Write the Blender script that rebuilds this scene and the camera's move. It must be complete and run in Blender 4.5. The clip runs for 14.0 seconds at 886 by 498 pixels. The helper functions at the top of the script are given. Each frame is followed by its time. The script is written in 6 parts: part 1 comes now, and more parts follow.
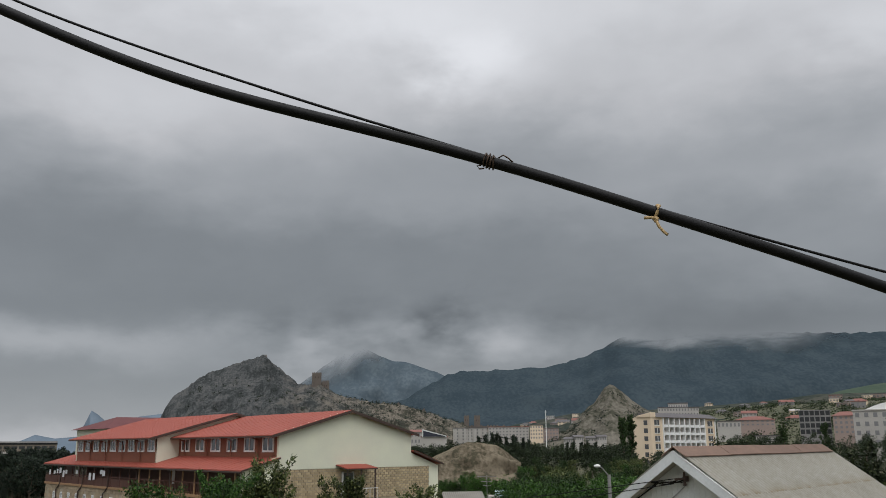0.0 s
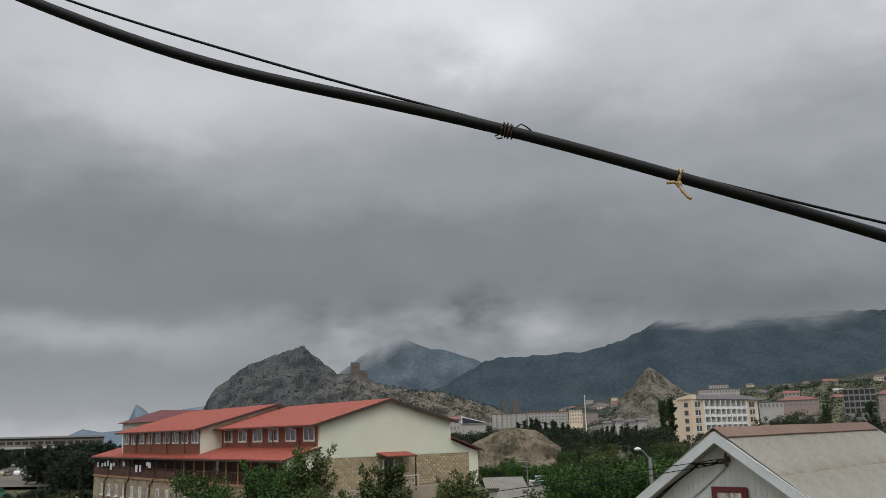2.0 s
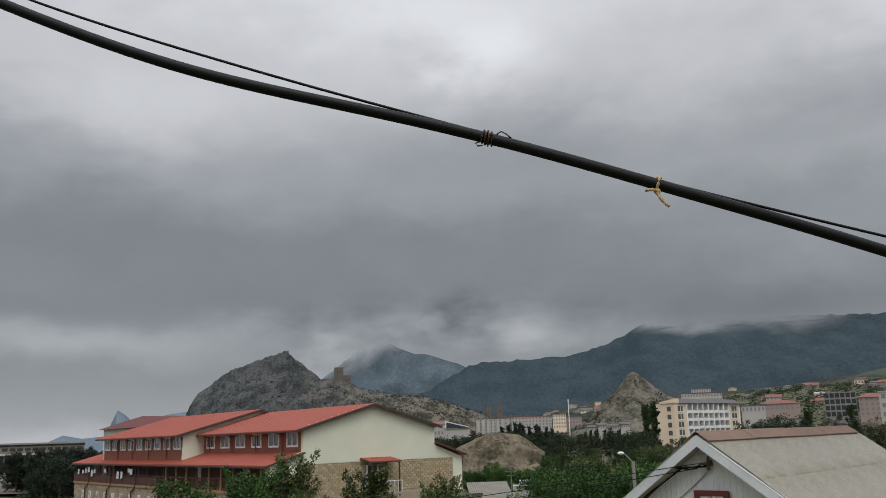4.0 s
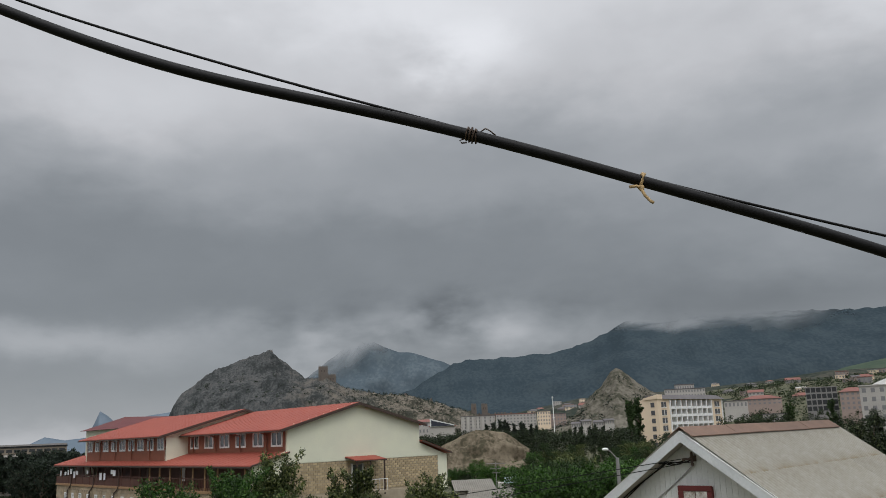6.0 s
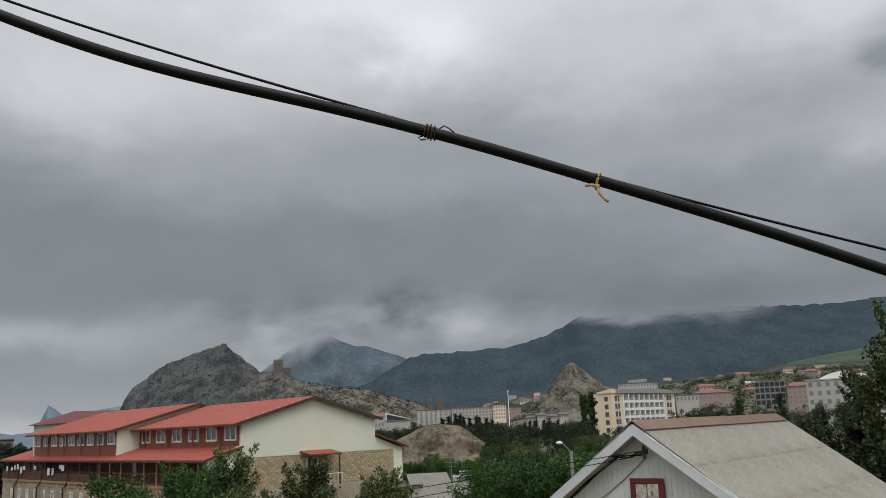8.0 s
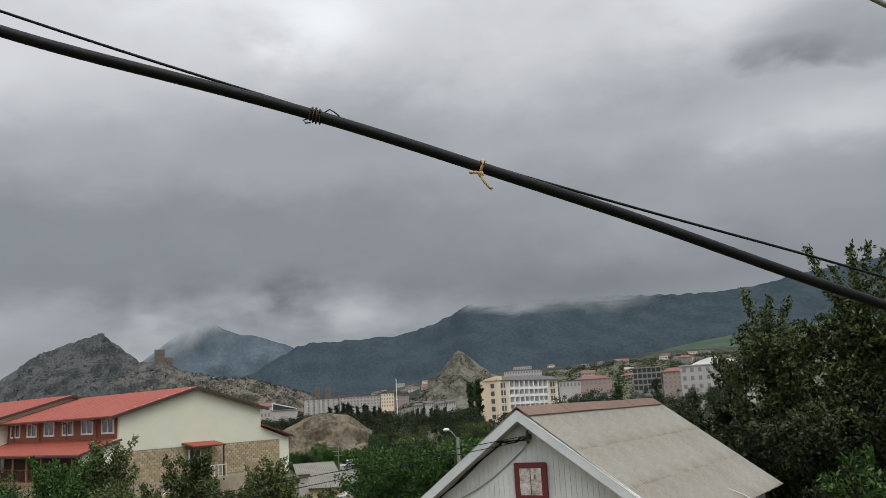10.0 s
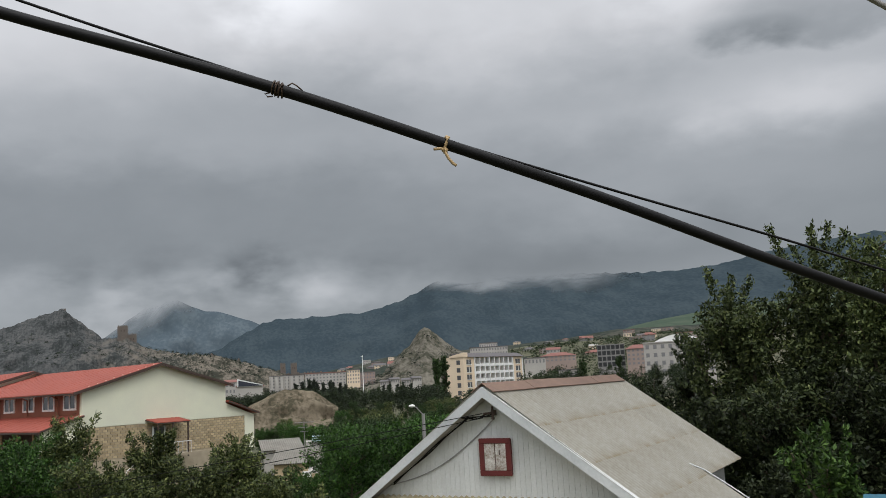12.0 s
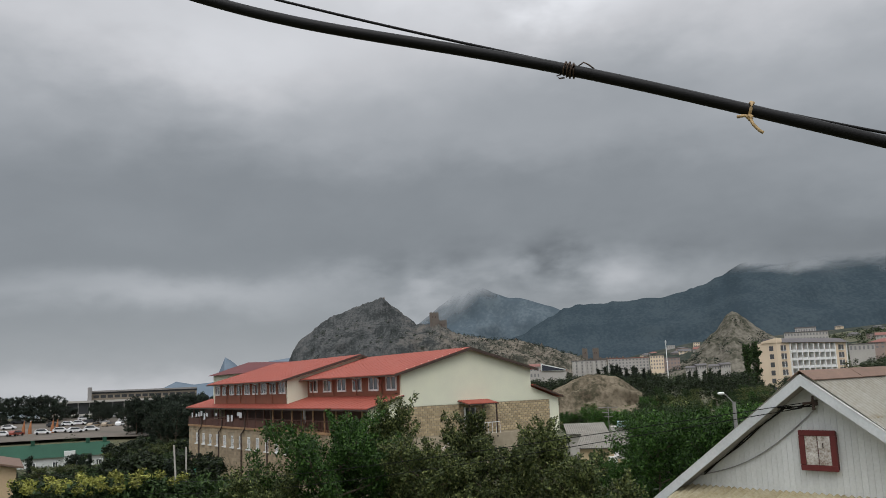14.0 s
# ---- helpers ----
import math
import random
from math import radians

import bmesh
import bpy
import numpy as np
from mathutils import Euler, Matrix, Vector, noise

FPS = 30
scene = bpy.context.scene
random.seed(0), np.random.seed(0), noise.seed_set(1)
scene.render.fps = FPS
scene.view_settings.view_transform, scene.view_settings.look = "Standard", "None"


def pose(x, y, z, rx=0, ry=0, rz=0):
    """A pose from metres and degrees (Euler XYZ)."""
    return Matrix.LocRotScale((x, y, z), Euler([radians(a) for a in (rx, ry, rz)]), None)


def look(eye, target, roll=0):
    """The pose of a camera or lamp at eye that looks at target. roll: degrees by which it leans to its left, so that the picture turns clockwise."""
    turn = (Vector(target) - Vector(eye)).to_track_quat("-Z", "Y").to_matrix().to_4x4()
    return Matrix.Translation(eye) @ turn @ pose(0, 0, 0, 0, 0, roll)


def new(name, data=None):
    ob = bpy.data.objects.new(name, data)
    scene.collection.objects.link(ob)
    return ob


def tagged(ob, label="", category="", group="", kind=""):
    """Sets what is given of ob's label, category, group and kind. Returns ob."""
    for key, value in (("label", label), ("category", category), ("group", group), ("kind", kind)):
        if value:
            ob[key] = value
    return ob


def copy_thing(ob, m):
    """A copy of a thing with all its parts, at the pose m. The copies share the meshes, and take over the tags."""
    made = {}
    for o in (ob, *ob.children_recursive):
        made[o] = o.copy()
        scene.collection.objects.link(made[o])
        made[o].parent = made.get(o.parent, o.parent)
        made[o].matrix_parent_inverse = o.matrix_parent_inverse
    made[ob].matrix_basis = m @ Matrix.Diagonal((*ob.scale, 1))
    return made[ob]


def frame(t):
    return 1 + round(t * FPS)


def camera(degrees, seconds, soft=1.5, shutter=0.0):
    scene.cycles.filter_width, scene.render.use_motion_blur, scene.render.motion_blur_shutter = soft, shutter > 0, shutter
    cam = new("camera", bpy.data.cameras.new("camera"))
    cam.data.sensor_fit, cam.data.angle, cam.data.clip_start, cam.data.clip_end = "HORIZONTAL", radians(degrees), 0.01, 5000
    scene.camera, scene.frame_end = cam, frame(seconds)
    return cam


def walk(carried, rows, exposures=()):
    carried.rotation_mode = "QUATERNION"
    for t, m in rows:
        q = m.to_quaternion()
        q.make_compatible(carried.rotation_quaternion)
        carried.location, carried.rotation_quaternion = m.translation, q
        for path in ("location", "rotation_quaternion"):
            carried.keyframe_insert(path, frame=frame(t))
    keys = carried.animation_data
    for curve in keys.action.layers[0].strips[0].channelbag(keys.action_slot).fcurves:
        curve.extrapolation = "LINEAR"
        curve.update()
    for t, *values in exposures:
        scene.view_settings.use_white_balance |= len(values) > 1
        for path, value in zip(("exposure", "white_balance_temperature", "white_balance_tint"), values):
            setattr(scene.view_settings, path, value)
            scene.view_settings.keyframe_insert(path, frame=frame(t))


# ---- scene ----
cam = camera(54.73, 14.0, 0.9)
PATH = [
    (0, pose(-0.026, -0.004, 8.018, 102.84, 0.42, -1.37)),
    (0.5, pose(-0.012, 0.014, 8.004, 102.85, 0.88, 0.90)),
    (1, pose(-0.006, 0.018, 8.002, 102.47, 1.39, 1.83)),
    (1.5, pose(0.001, 0.013, 8.004, 102.06, 1.70, 1.59)),
    (2, pose(-0.005, 0.011, 7.997, 102.04, 1.50, 1.21)),
    (2.5, pose(-0.005, 0.015, 7.999, 102.20, 1.48, 1.11)),
    (3, pose(0.001, 0.008, 7.999, 102.34, 1.56, 0.87)),
    (5.5, pose(-0.001, 0.005, 7.999, 102.22, 2.11, -0.70)),
    (6, pose(-0.001, 0.009, 7.999, 102.16, 2.27, -0.83)),
    (6.5, pose(0.000, 0.000, 8.000, 102.10, 2.27, -1.15)),
    (7, pose(0.001, -0.004, 8.000, 101.98, 2.22, -1.66)),
    (7.5, pose(-0.003, 0.000, 8.001, 101.85, 2.25, -2.55)),
    (10, pose(0.005, -0.001, 7.995, 100.53, 3.22, -11.10)),
    (10.5, pose(0.005, -0.001, 7.995, 100.37, 3.58, -13.51)),
    (11, pose(0.006, 0.003, 7.993, 99.99, 3.82, -15.21)),
    (11.5, pose(0.007, -0.006, 7.992, 99.66, 3.60, -15.34)),
    (12, pose(0.011, 0.002, 7.995, 98.87, 3.22, -13.35)),
    (12.5, pose(0.011, 0.010, 7.993, 98.61, 2.76, -9.45)),
    (13, pose(0.011, 0.012, 7.992, 98.93, 2.52, -4.76)),
    (13.5, pose(0.011, -0.006, 7.987, 98.98, 2.34, 0.89)),
    (14, pose(0.011, 0.014, 7.990, 98.85, 2.30, 6.50)),
]
walk(cam, PATH, [(0.0, -0.16), (3.0, -0.14), (7.5, -0.1), (10.0, 0.05), (11.0, 0.06), (12.0, 0.1), (13.0, 0.05), (14.0, 0.0)])

# ---- sky and light ----
world = bpy.data.worlds.new("world")
scene.world = world
world.use_nodes = True
wt = world.node_tree
wt.nodes.clear()


def wmath(op, a, b=None, c=None):
    n = wt.nodes.new("ShaderNodeMath")
    n.operation = op
    for i, v in enumerate((a, b, c)):
        if v is None:
            continue
        if isinstance(v, (int, float)):
            n.inputs[i].default_value = v
        else:
            wt.links.new(v, n.inputs[i])
    return n.outputs[0]


def wramp(fac, stops, smooth=True):
    n = wt.nodes.new("ShaderNodeValToRGB")
    n.color_ramp.interpolation = "EASE" if smooth else "LINEAR"
    els = n.color_ramp.elements
    els[0].position, els[0].color = stops[0][0], (*stops[0][1], 1)
    els[1].position, els[1].color = stops[-1][0], (*stops[-1][1], 1)
    for p, c in stops[1:-1]:
        e = els.new(p)
        e.color = (*c, 1)
    wt.links.new(fac, n.inputs[0])
    return n.outputs[0]


def wnoise(vec, scale, detail=4, rough=0.55, distort=0.0):
    n = wt.nodes.new("ShaderNodeTexNoise")
    n.inputs["Scale"].default_value = scale
    n.inputs["Detail"].default_value = detail
    n.inputs["Roughness"].default_value = rough
    n.inputs["Distortion"].default_value = distort
    wt.links.new(vec, n.inputs["Vector"])
    return n.outputs["Fac"]


tc = wt.nodes.new("ShaderNodeTexCoord")
sep = wt.nodes.new("ShaderNodeSeparateXYZ")
wt.links.new(tc.outputs["Generated"], sep.inputs[0])
dx, dy, dz = sep.outputs
elev = wmath("MULTIPLY", wmath("ARCSINE", dz), 57.2958)
azim = wmath("MULTIPLY", wmath("ARCTAN2", dx, dy), 57.2958)
# cloud deck: coordinates stretched along the horizon, torn by noise
cmb = wt.nodes.new("ShaderNodeCombineXYZ")
wt.links.new(wmath("MULTIPLY", azim, 0.040), cmb.inputs[0])
wt.links.new(wmath("MULTIPLY", elev, 0.075), cmb.inputs[1])
cvec = cmb.outputs[0]
big = wnoise(cvec, 1.3, 3, 0.5, 0.3)
mid = wnoise(cvec, 2.2, 4, 0.5, 0.25)
fine = wnoise(cvec, 6.0, 4, 0.5, 0.2)
torn = wmath("ADD", wmath("SUBTRACT", mid, 0.5), wmath("MULTIPLY", wmath("SUBTRACT", fine, 0.5), 0.4))
torn = wmath("ADD", torn, wmath("MULTIPLY", wmath("SUBTRACT", wnoise(cvec, 15.0, 4, 0.55, 0.0), 0.5), 0.22))
waz = wmath("ADD", azim, wmath("MULTIPLY", torn, 10.0))
wel = wmath("ADD", elev, wmath("ADD", wmath("MULTIPLY", wmath("SUBTRACT", big, 0.5), 3.0), wmath("MULTIPLY", torn, 3.6)))
deck = wramp(wmath("DIVIDE", wel, 90.0), [
    (0.0, (0.41, 0.41, 0.41)),
    (0.028, (0.31, 0.31, 0.31)),
    (0.055, (0.27, 0.27, 0.27)),
    (0.085, (0.225, 0.225, 0.225)),
    (0.140, (0.235, 0.235, 0.235)),
    (0.190, (0.34, 0.34, 0.34)),
    (0.265, (0.54, 0.54, 0.54)),
    (0.36, (0.70, 0.70, 0.70)),
    (0.6, (1.15, 1.15, 1.15)),
    (1.0, (1.5, 1.5, 1.5)),
])
light = deck


def puff(a, e, sa, se, amp):
    """A lighter or darker cloud mass centred on an azimuth and elevation."""
    global light
    u = wmath("DIVIDE", wmath("SUBTRACT", waz, a), sa)
    v = wmath("DIVIDE", wmath("SUBTRACT", wel, e), se)
    g = wmath("EXPONENT", wmath("MULTIPLY", wmath("ADD", wmath("MULTIPLY", u, u), wmath("MULTIPLY", v, v)), -1.0))
    light = wmath("ADD", light, wmath("MULTIPLY", g, amp))


def bank(a, e, sa, se, amp, soft=0.8):
    """A cloud bank, or a gap between banks, with a ragged edge."""
    global light
    u = wmath("DIVIDE", wmath("SUBTRACT", wmath("ADD", azim, wmath("MULTIPLY", torn, 7.0)), a), sa)
    v = wmath("DIVIDE", wmath("SUBTRACT", wmath("ADD", elev, wmath("MULTIPLY", torn, 3.0)), e), se)
    r = wmath("SUBTRACT", 1.0, wmath("ADD", wmath("MULTIPLY", u, u), wmath("MULTIPLY", v, v)))
    g = wt.nodes.new("ShaderNodeMapRange")
    g.interpolation_type = "SMOOTHSTEP"
    g.inputs["From Min"].default_value, g.inputs["From Max"].default_value = 0.0, soft
    wt.links.new(wmath("ADD", r, wmath("MULTIPLY", torn, 1.6)), g.inputs["Value"])
    light = wmath("ADD", light, wmath("MULTIPLY", g.outputs[0], amp))


puff(-24, 6.7, 13, 1.1, 0.15)   # light gap along the horizon
bank(-2.4, 7.2, 3.6, 1.2, 0.07, 1.3)
bank(5.0, 7.3, 3.8, 1.5, 0.07, 1.3)
bank(7.0, 6.4, 7.0, 1.6, 0.09, 1.3)
puff(1.6, 8.2, 1.3, 1.6, -0.07)  # dark tongue hanging between the gaps
puff(-7.6, 5.6, 1.5, 2.2, 0.10)  # pale cloud pouring over the saddle
puff(-9.6, 7.2, 1.8, 1.0, -0.05)
puff(-6.4, 7.7, 2.0, 1.0, -0.04)
puff(-24, 0.8, 16, 1.3, 0.08)
puff(4, 25.0, 4.0, 2.2, 0.20)   # bright break high up
puff(-3, 27.5, 14, 3.0, 0.12)
puff(-19, 20.5, 9, 3.0, 0.12)
puff(4, 19.5, 7, 2.4, -0.05)    # darker masses
puff(-26, 15.5, 10, 2.0, -0.03)
bank(40, 21.6, 12, 2.8, -0.16, 1.0)
bank(34, 20.3, 5.5, 1.5, -0.10, 1.0)
puff(38.5, 16.6, 8, 1.8, 0.16)
puff(30, 24.0, 5, 2.5, 0.12)
puff(30, 12.5, 15, 4, 0.07)
puff(21, 7.8, 9, 2.0, -0.04)
# ragged wisps low over the hills
wisp = wnoise(cvec, 6.5, 4, 0.5, 0.15)
wu = wmath("DIVIDE", wmath("SUBTRACT", azim, 0.0), 13.0)
wv = wmath("DIVIDE", wmath("SUBTRACT", elev, 6.6), 2.4)
wg = wmath("EXPONENT", wmath("MULTIPLY", wmath("ADD", wmath("MULTIPLY", wu, wu), wmath("MULTIPLY", wv, wv)), -1.0))
light = wmath("ADD", light, wmath("MULTIPLY", wg, wmath("MULTIPLY", wmath("SUBTRACT", wisp, 0.5), 0.34)))
tone = wmath("MULTIPLY", light, wmath("ADD", 0.895, wmath("ADD", wmath("MULTIPLY", mid, 0.22), wmath("MULTIPLY", fine, 0.12))))
# sky brightened behind the viewer, out of view, to light the walls facing it
tone = wmath("MULTIPLY", tone, wmath("ADD", 1.0, wmath("MULTIPLY", wmath("MAXIMUM", wmath("MULTIPLY", dy, -1.0), 0.0), 1.0)))
vm = wt.nodes.new("ShaderNodeMix")
vm.data_type = "RGBA"
vm.blend_type = "MULTIPLY"
vm.inputs["Factor"].default_value = 1.0
wt.links.new(tone, vm.inputs["A"])
wt.links.new(wramp(tone, [(0.0, (0.90, 1.0, 1.10)), (0.25, (0.925, 1.0, 1.08)), (0.55, (0.98, 1.0, 1.05))], False), vm.inputs["B"])
sky = wt.nodes.new("ShaderNodeTexSky")
sky.sky_type = "NISHITA"
sky.sun_disc = False
sky.sun_elevation, sky.sun_rotation = radians(55), radians(140)
mix = wt.nodes.new("ShaderNodeMix")
mix.data_type = "RGBA"
mix.blend_type = "ADD"
mix.inputs["Factor"].default_value = 0.004
wt.links.new(vm.outputs["Result"], mix.inputs["A"])
wt.links.new(sky.outputs[0], mix.inputs["B"])
bg = wt.nodes.new("ShaderNodeBackground")
bg.inputs["Strength"].default_value = 1.0
wt.links.new(mix.outputs["Result"], bg.inputs["Color"])
wo = wt.nodes.new("ShaderNodeOutputWorld")
wt.links.new(bg.outputs[0], wo.inputs[0])

sun = new("sun", bpy.data.lights.new("sun", "SUN"))
sun.data.energy, sun.data.angle, sun.data.color = 0.9, radians(25), (1.0, 0.985, 0.96)
sun.matrix_world = look((0, 0, 50), (-4, 34, 0))

# ---- materials ----


def mat(name, color, color2=None, rough=0.8, scale=3.0, fine_scale=40.0, bump=0.15, spread=0.5, metal=0.0, random_tone=0.0,
        island=0.0, stretch=(1, 1, 1), specular=0.4):
    """A surface with two scales of variation between two colours, and fine relief."""
    m = bpy.data.materials.new(name)
    m.use_nodes = True
    nt = m.node_tree
    p = nt.nodes["Principled BSDF"]
    p.inputs["Roughness"].default_value = rough
    p.inputs["Metallic"].default_value = metal
    p.inputs["Specular IOR Level"].default_value = specular
    co = nt.nodes.new("ShaderNodeTexCoord")
    mp = nt.nodes.new("ShaderNodeMapping")
    mp.inputs["Scale"].default_value = stretch
    nt.links.new(co.outputs["Object"], mp.inputs[0])
    n1 = nt.nodes.new("ShaderNodeTexNoise")
    n1.inputs["Scale"].default_value, n1.inputs["Detail"].default_value = scale, 5
    n2 = nt.nodes.new("ShaderNodeTexNoise")
    n2.inputs["Scale"].default_value, n2.inputs["Detail"].default_value = fine_scale, 4
    nt.links.new(mp.outputs[0], n1.inputs["Vector"])
    nt.links.new(mp.outputs[0], n2.inputs["Vector"])
    mx = nt.nodes.new("ShaderNodeMath")
    mx.operation = "MULTIPLY_ADD"
    nt.links.new(n2.outputs["Fac"], mx.inputs[0])
    mx.inputs[1].default_value = 0.4
    ad = nt.nodes.new("ShaderNodeMath")
    ad.operation = "MULTIPLY"
    ad.inputs[1].default_value = 0.6
    nt.links.new(n1.outputs["Fac"], ad.inputs[0])
    nt.links.new(ad.outputs[0], mx.inputs[2])
    rp = nt.nodes.new("ShaderNodeValToRGB")
    c2 = color2 or tuple(c * 0.72 for c in color)
    rp.color_ramp.elements[0].position, rp.color_ramp.elements[0].color = 0.5 - spread * 0.35, (*c2, 1)
    rp.color_ramp.elements[1].position, rp.color_ramp.elements[1].color = 0.5 + spread * 0.35, (*color, 1)
    nt.links.new(mx.outputs[0], rp.inputs[0])
    out = rp.outputs[0]
    if random_tone or island:
        if island:
            src = nt.nodes.new("ShaderNodeNewGeometry").outputs["Random Per Island"]
        else:
            src = nt.nodes.new("ShaderNodeObjectInfo").outputs["Random"]
        amt = island or random_tone
        hs = nt.nodes.new("ShaderNodeHueSaturation")
        mr = nt.nodes.new("ShaderNodeMapRange")
        mr.inputs["To Min"].default_value, mr.inputs["To Max"].default_value = 1 - amt, 1 + amt
        nt.links.new(src, mr.inputs["Value"])
        nt.links.new(mr.outputs[0], hs.inputs["Value"])
        nt.links.new(out, hs.inputs["Color"])
        out = hs.outputs[0]
    nt.links.new(out, p.inputs["Base Color"])
    if bump:
        b = nt.nodes.new("ShaderNodeBump")
        b.inputs["Strength"].default_value, b.inputs["Distance"].default_value = bump, 0.02
        nt.links.new(mx.outputs[0], b.inputs["Height"])
        nt.links.new(b.outputs[0], p.inputs["Normal"])
    return m


def stain_edge(m, y0, y1, color):
    """Lichen and dirt gathered where each sheet's lower edge overlaps the next."""
    nt = m.node_tree
    p = nt.nodes["Principled BSDF"]
    src = p.inputs["Base Color"].links[0].from_socket
    co = nt.nodes.new("ShaderNodeTexCoord")
    sp = nt.nodes.new("ShaderNodeSeparateXYZ")
    nt.links.new(co.outputs["Object"], sp.inputs[0])
    oi = nt.nodes.new("ShaderNodeObjectInfo")
    va = nt.nodes.new("ShaderNodeVectorMath")
    va.operation = "ADD"
    nt.links.new(co.outputs["Object"], va.inputs[0])
    sc = nt.nodes.new("ShaderNodeMath")
    sc.operation = "MULTIPLY"
    sc.inputs[1].default_value = 40.0
    nt.links.new(oi.outputs["Random"], sc.inputs[0])
    nt.links.new(sc.outputs[0], va.inputs[1])
    n = nt.nodes.new("ShaderNodeTexNoise")
    n.inputs["Scale"].default_value, n.inputs["Detail"].default_value = 3.5, 5
    nt.links.new(va.outputs[0], n.inputs["Vector"])
    mr = nt.nodes.new("ShaderNodeMapRange")
    mr.inputs["From Min"].default_value, mr.inputs["From Max"].default_value = y0, y1
    nt.links.new(sp.outputs[1], mr.inputs["Value"])
    pw = nt.nodes.new("ShaderNodeMath")
    pw.operation = "POWER"
    pw.inputs[1].default_value = 2.0
    nt.links.new(mr.outputs[0], pw.inputs[0])
    nr = nt.nodes.new("ShaderNodeMapRange")
    nr.inputs["From Min"].default_value, nr.inputs["From Max"].default_value = 0.38, 0.62
    nt.links.new(n.outputs["Fac"], nr.inputs["Value"])
    mu = nt.nodes.new("ShaderNodeMath")
    mu.operation = "MULTIPLY"
    nt.links.new(pw.outputs[0], mu.inputs[0])
    nt.links.new(nr.outputs[0], mu.inputs[1])
    mx = nt.nodes.new("ShaderNodeMix")
    mx.data_type = "RGBA"
    nt.links.new(mu.outputs[0], mx.inputs["Factor"])
    nt.links.new(src, mx.inputs["A"])
    mx.inputs["B"].default_value = (*color, 1)
    nt.links.new(mx.outputs["Result"], p.inputs["Base Color"])


def leaf_mat(name, color, tip):
    """Leaf blades: tone differs from leaf to leaf, a little light passes through."""
    m = bpy.data.materials.new(name)
    m.use_nodes = True
    nt = m.node_tree
    p = nt.nodes["Principled BSDF"]
    p.inputs["Roughness"].default_value = 0.6
    p.inputs["Specular IOR Level"].default_value = 0.25
    g = nt.nodes.new("ShaderNodeNewGeometry")
    rp = nt.nodes.new("ShaderNodeValToRGB")
    rp.color_ramp.elements[0].color = (*[c * 0.25 for c in color], 1)
    rp.color_ramp.elements[1].color = (*tip, 1)
    e = rp.color_ramp.elements.new(0.6)
    e.color = (*color, 1)
    nt.links.new(g.outputs["Random Per Island"], rp.inputs[0])
    oi = nt.nodes.new("ShaderNodeObjectInfo")
    hs = nt.nodes.new("ShaderNodeHueSaturation")
    mr = nt.nodes.new("ShaderNodeMapRange")
    mr.inputs["To Min"].default_value, mr.inputs["To Max"].default_value = 0.75, 1.25
    nt.links.new(oi.outputs["Random"], mr.inputs["Value"])
    nt.links.new(mr.outputs[0], hs.inputs["Value"])
    nt.links.new(rp.outputs[0], hs.inputs["Color"])
    nt.links.new(hs.outputs[0], p.inputs["Base Color"])
    tr = nt.nodes.new("ShaderNodeBsdfTranslucent")
    nt.links.new(hs.outputs[0], tr.inputs["Color"])
    ms = nt.nodes.new("ShaderNodeMixShader")
    ms.inputs[0].default_value = 0.16
    nt.links.new(p.outputs[0], ms.inputs[1])
    nt.links.new(tr.outputs[0], ms.inputs[2])
    nt.links.new(ms.outputs[0], nt.nodes["Material Output"].inputs[0])
    return m


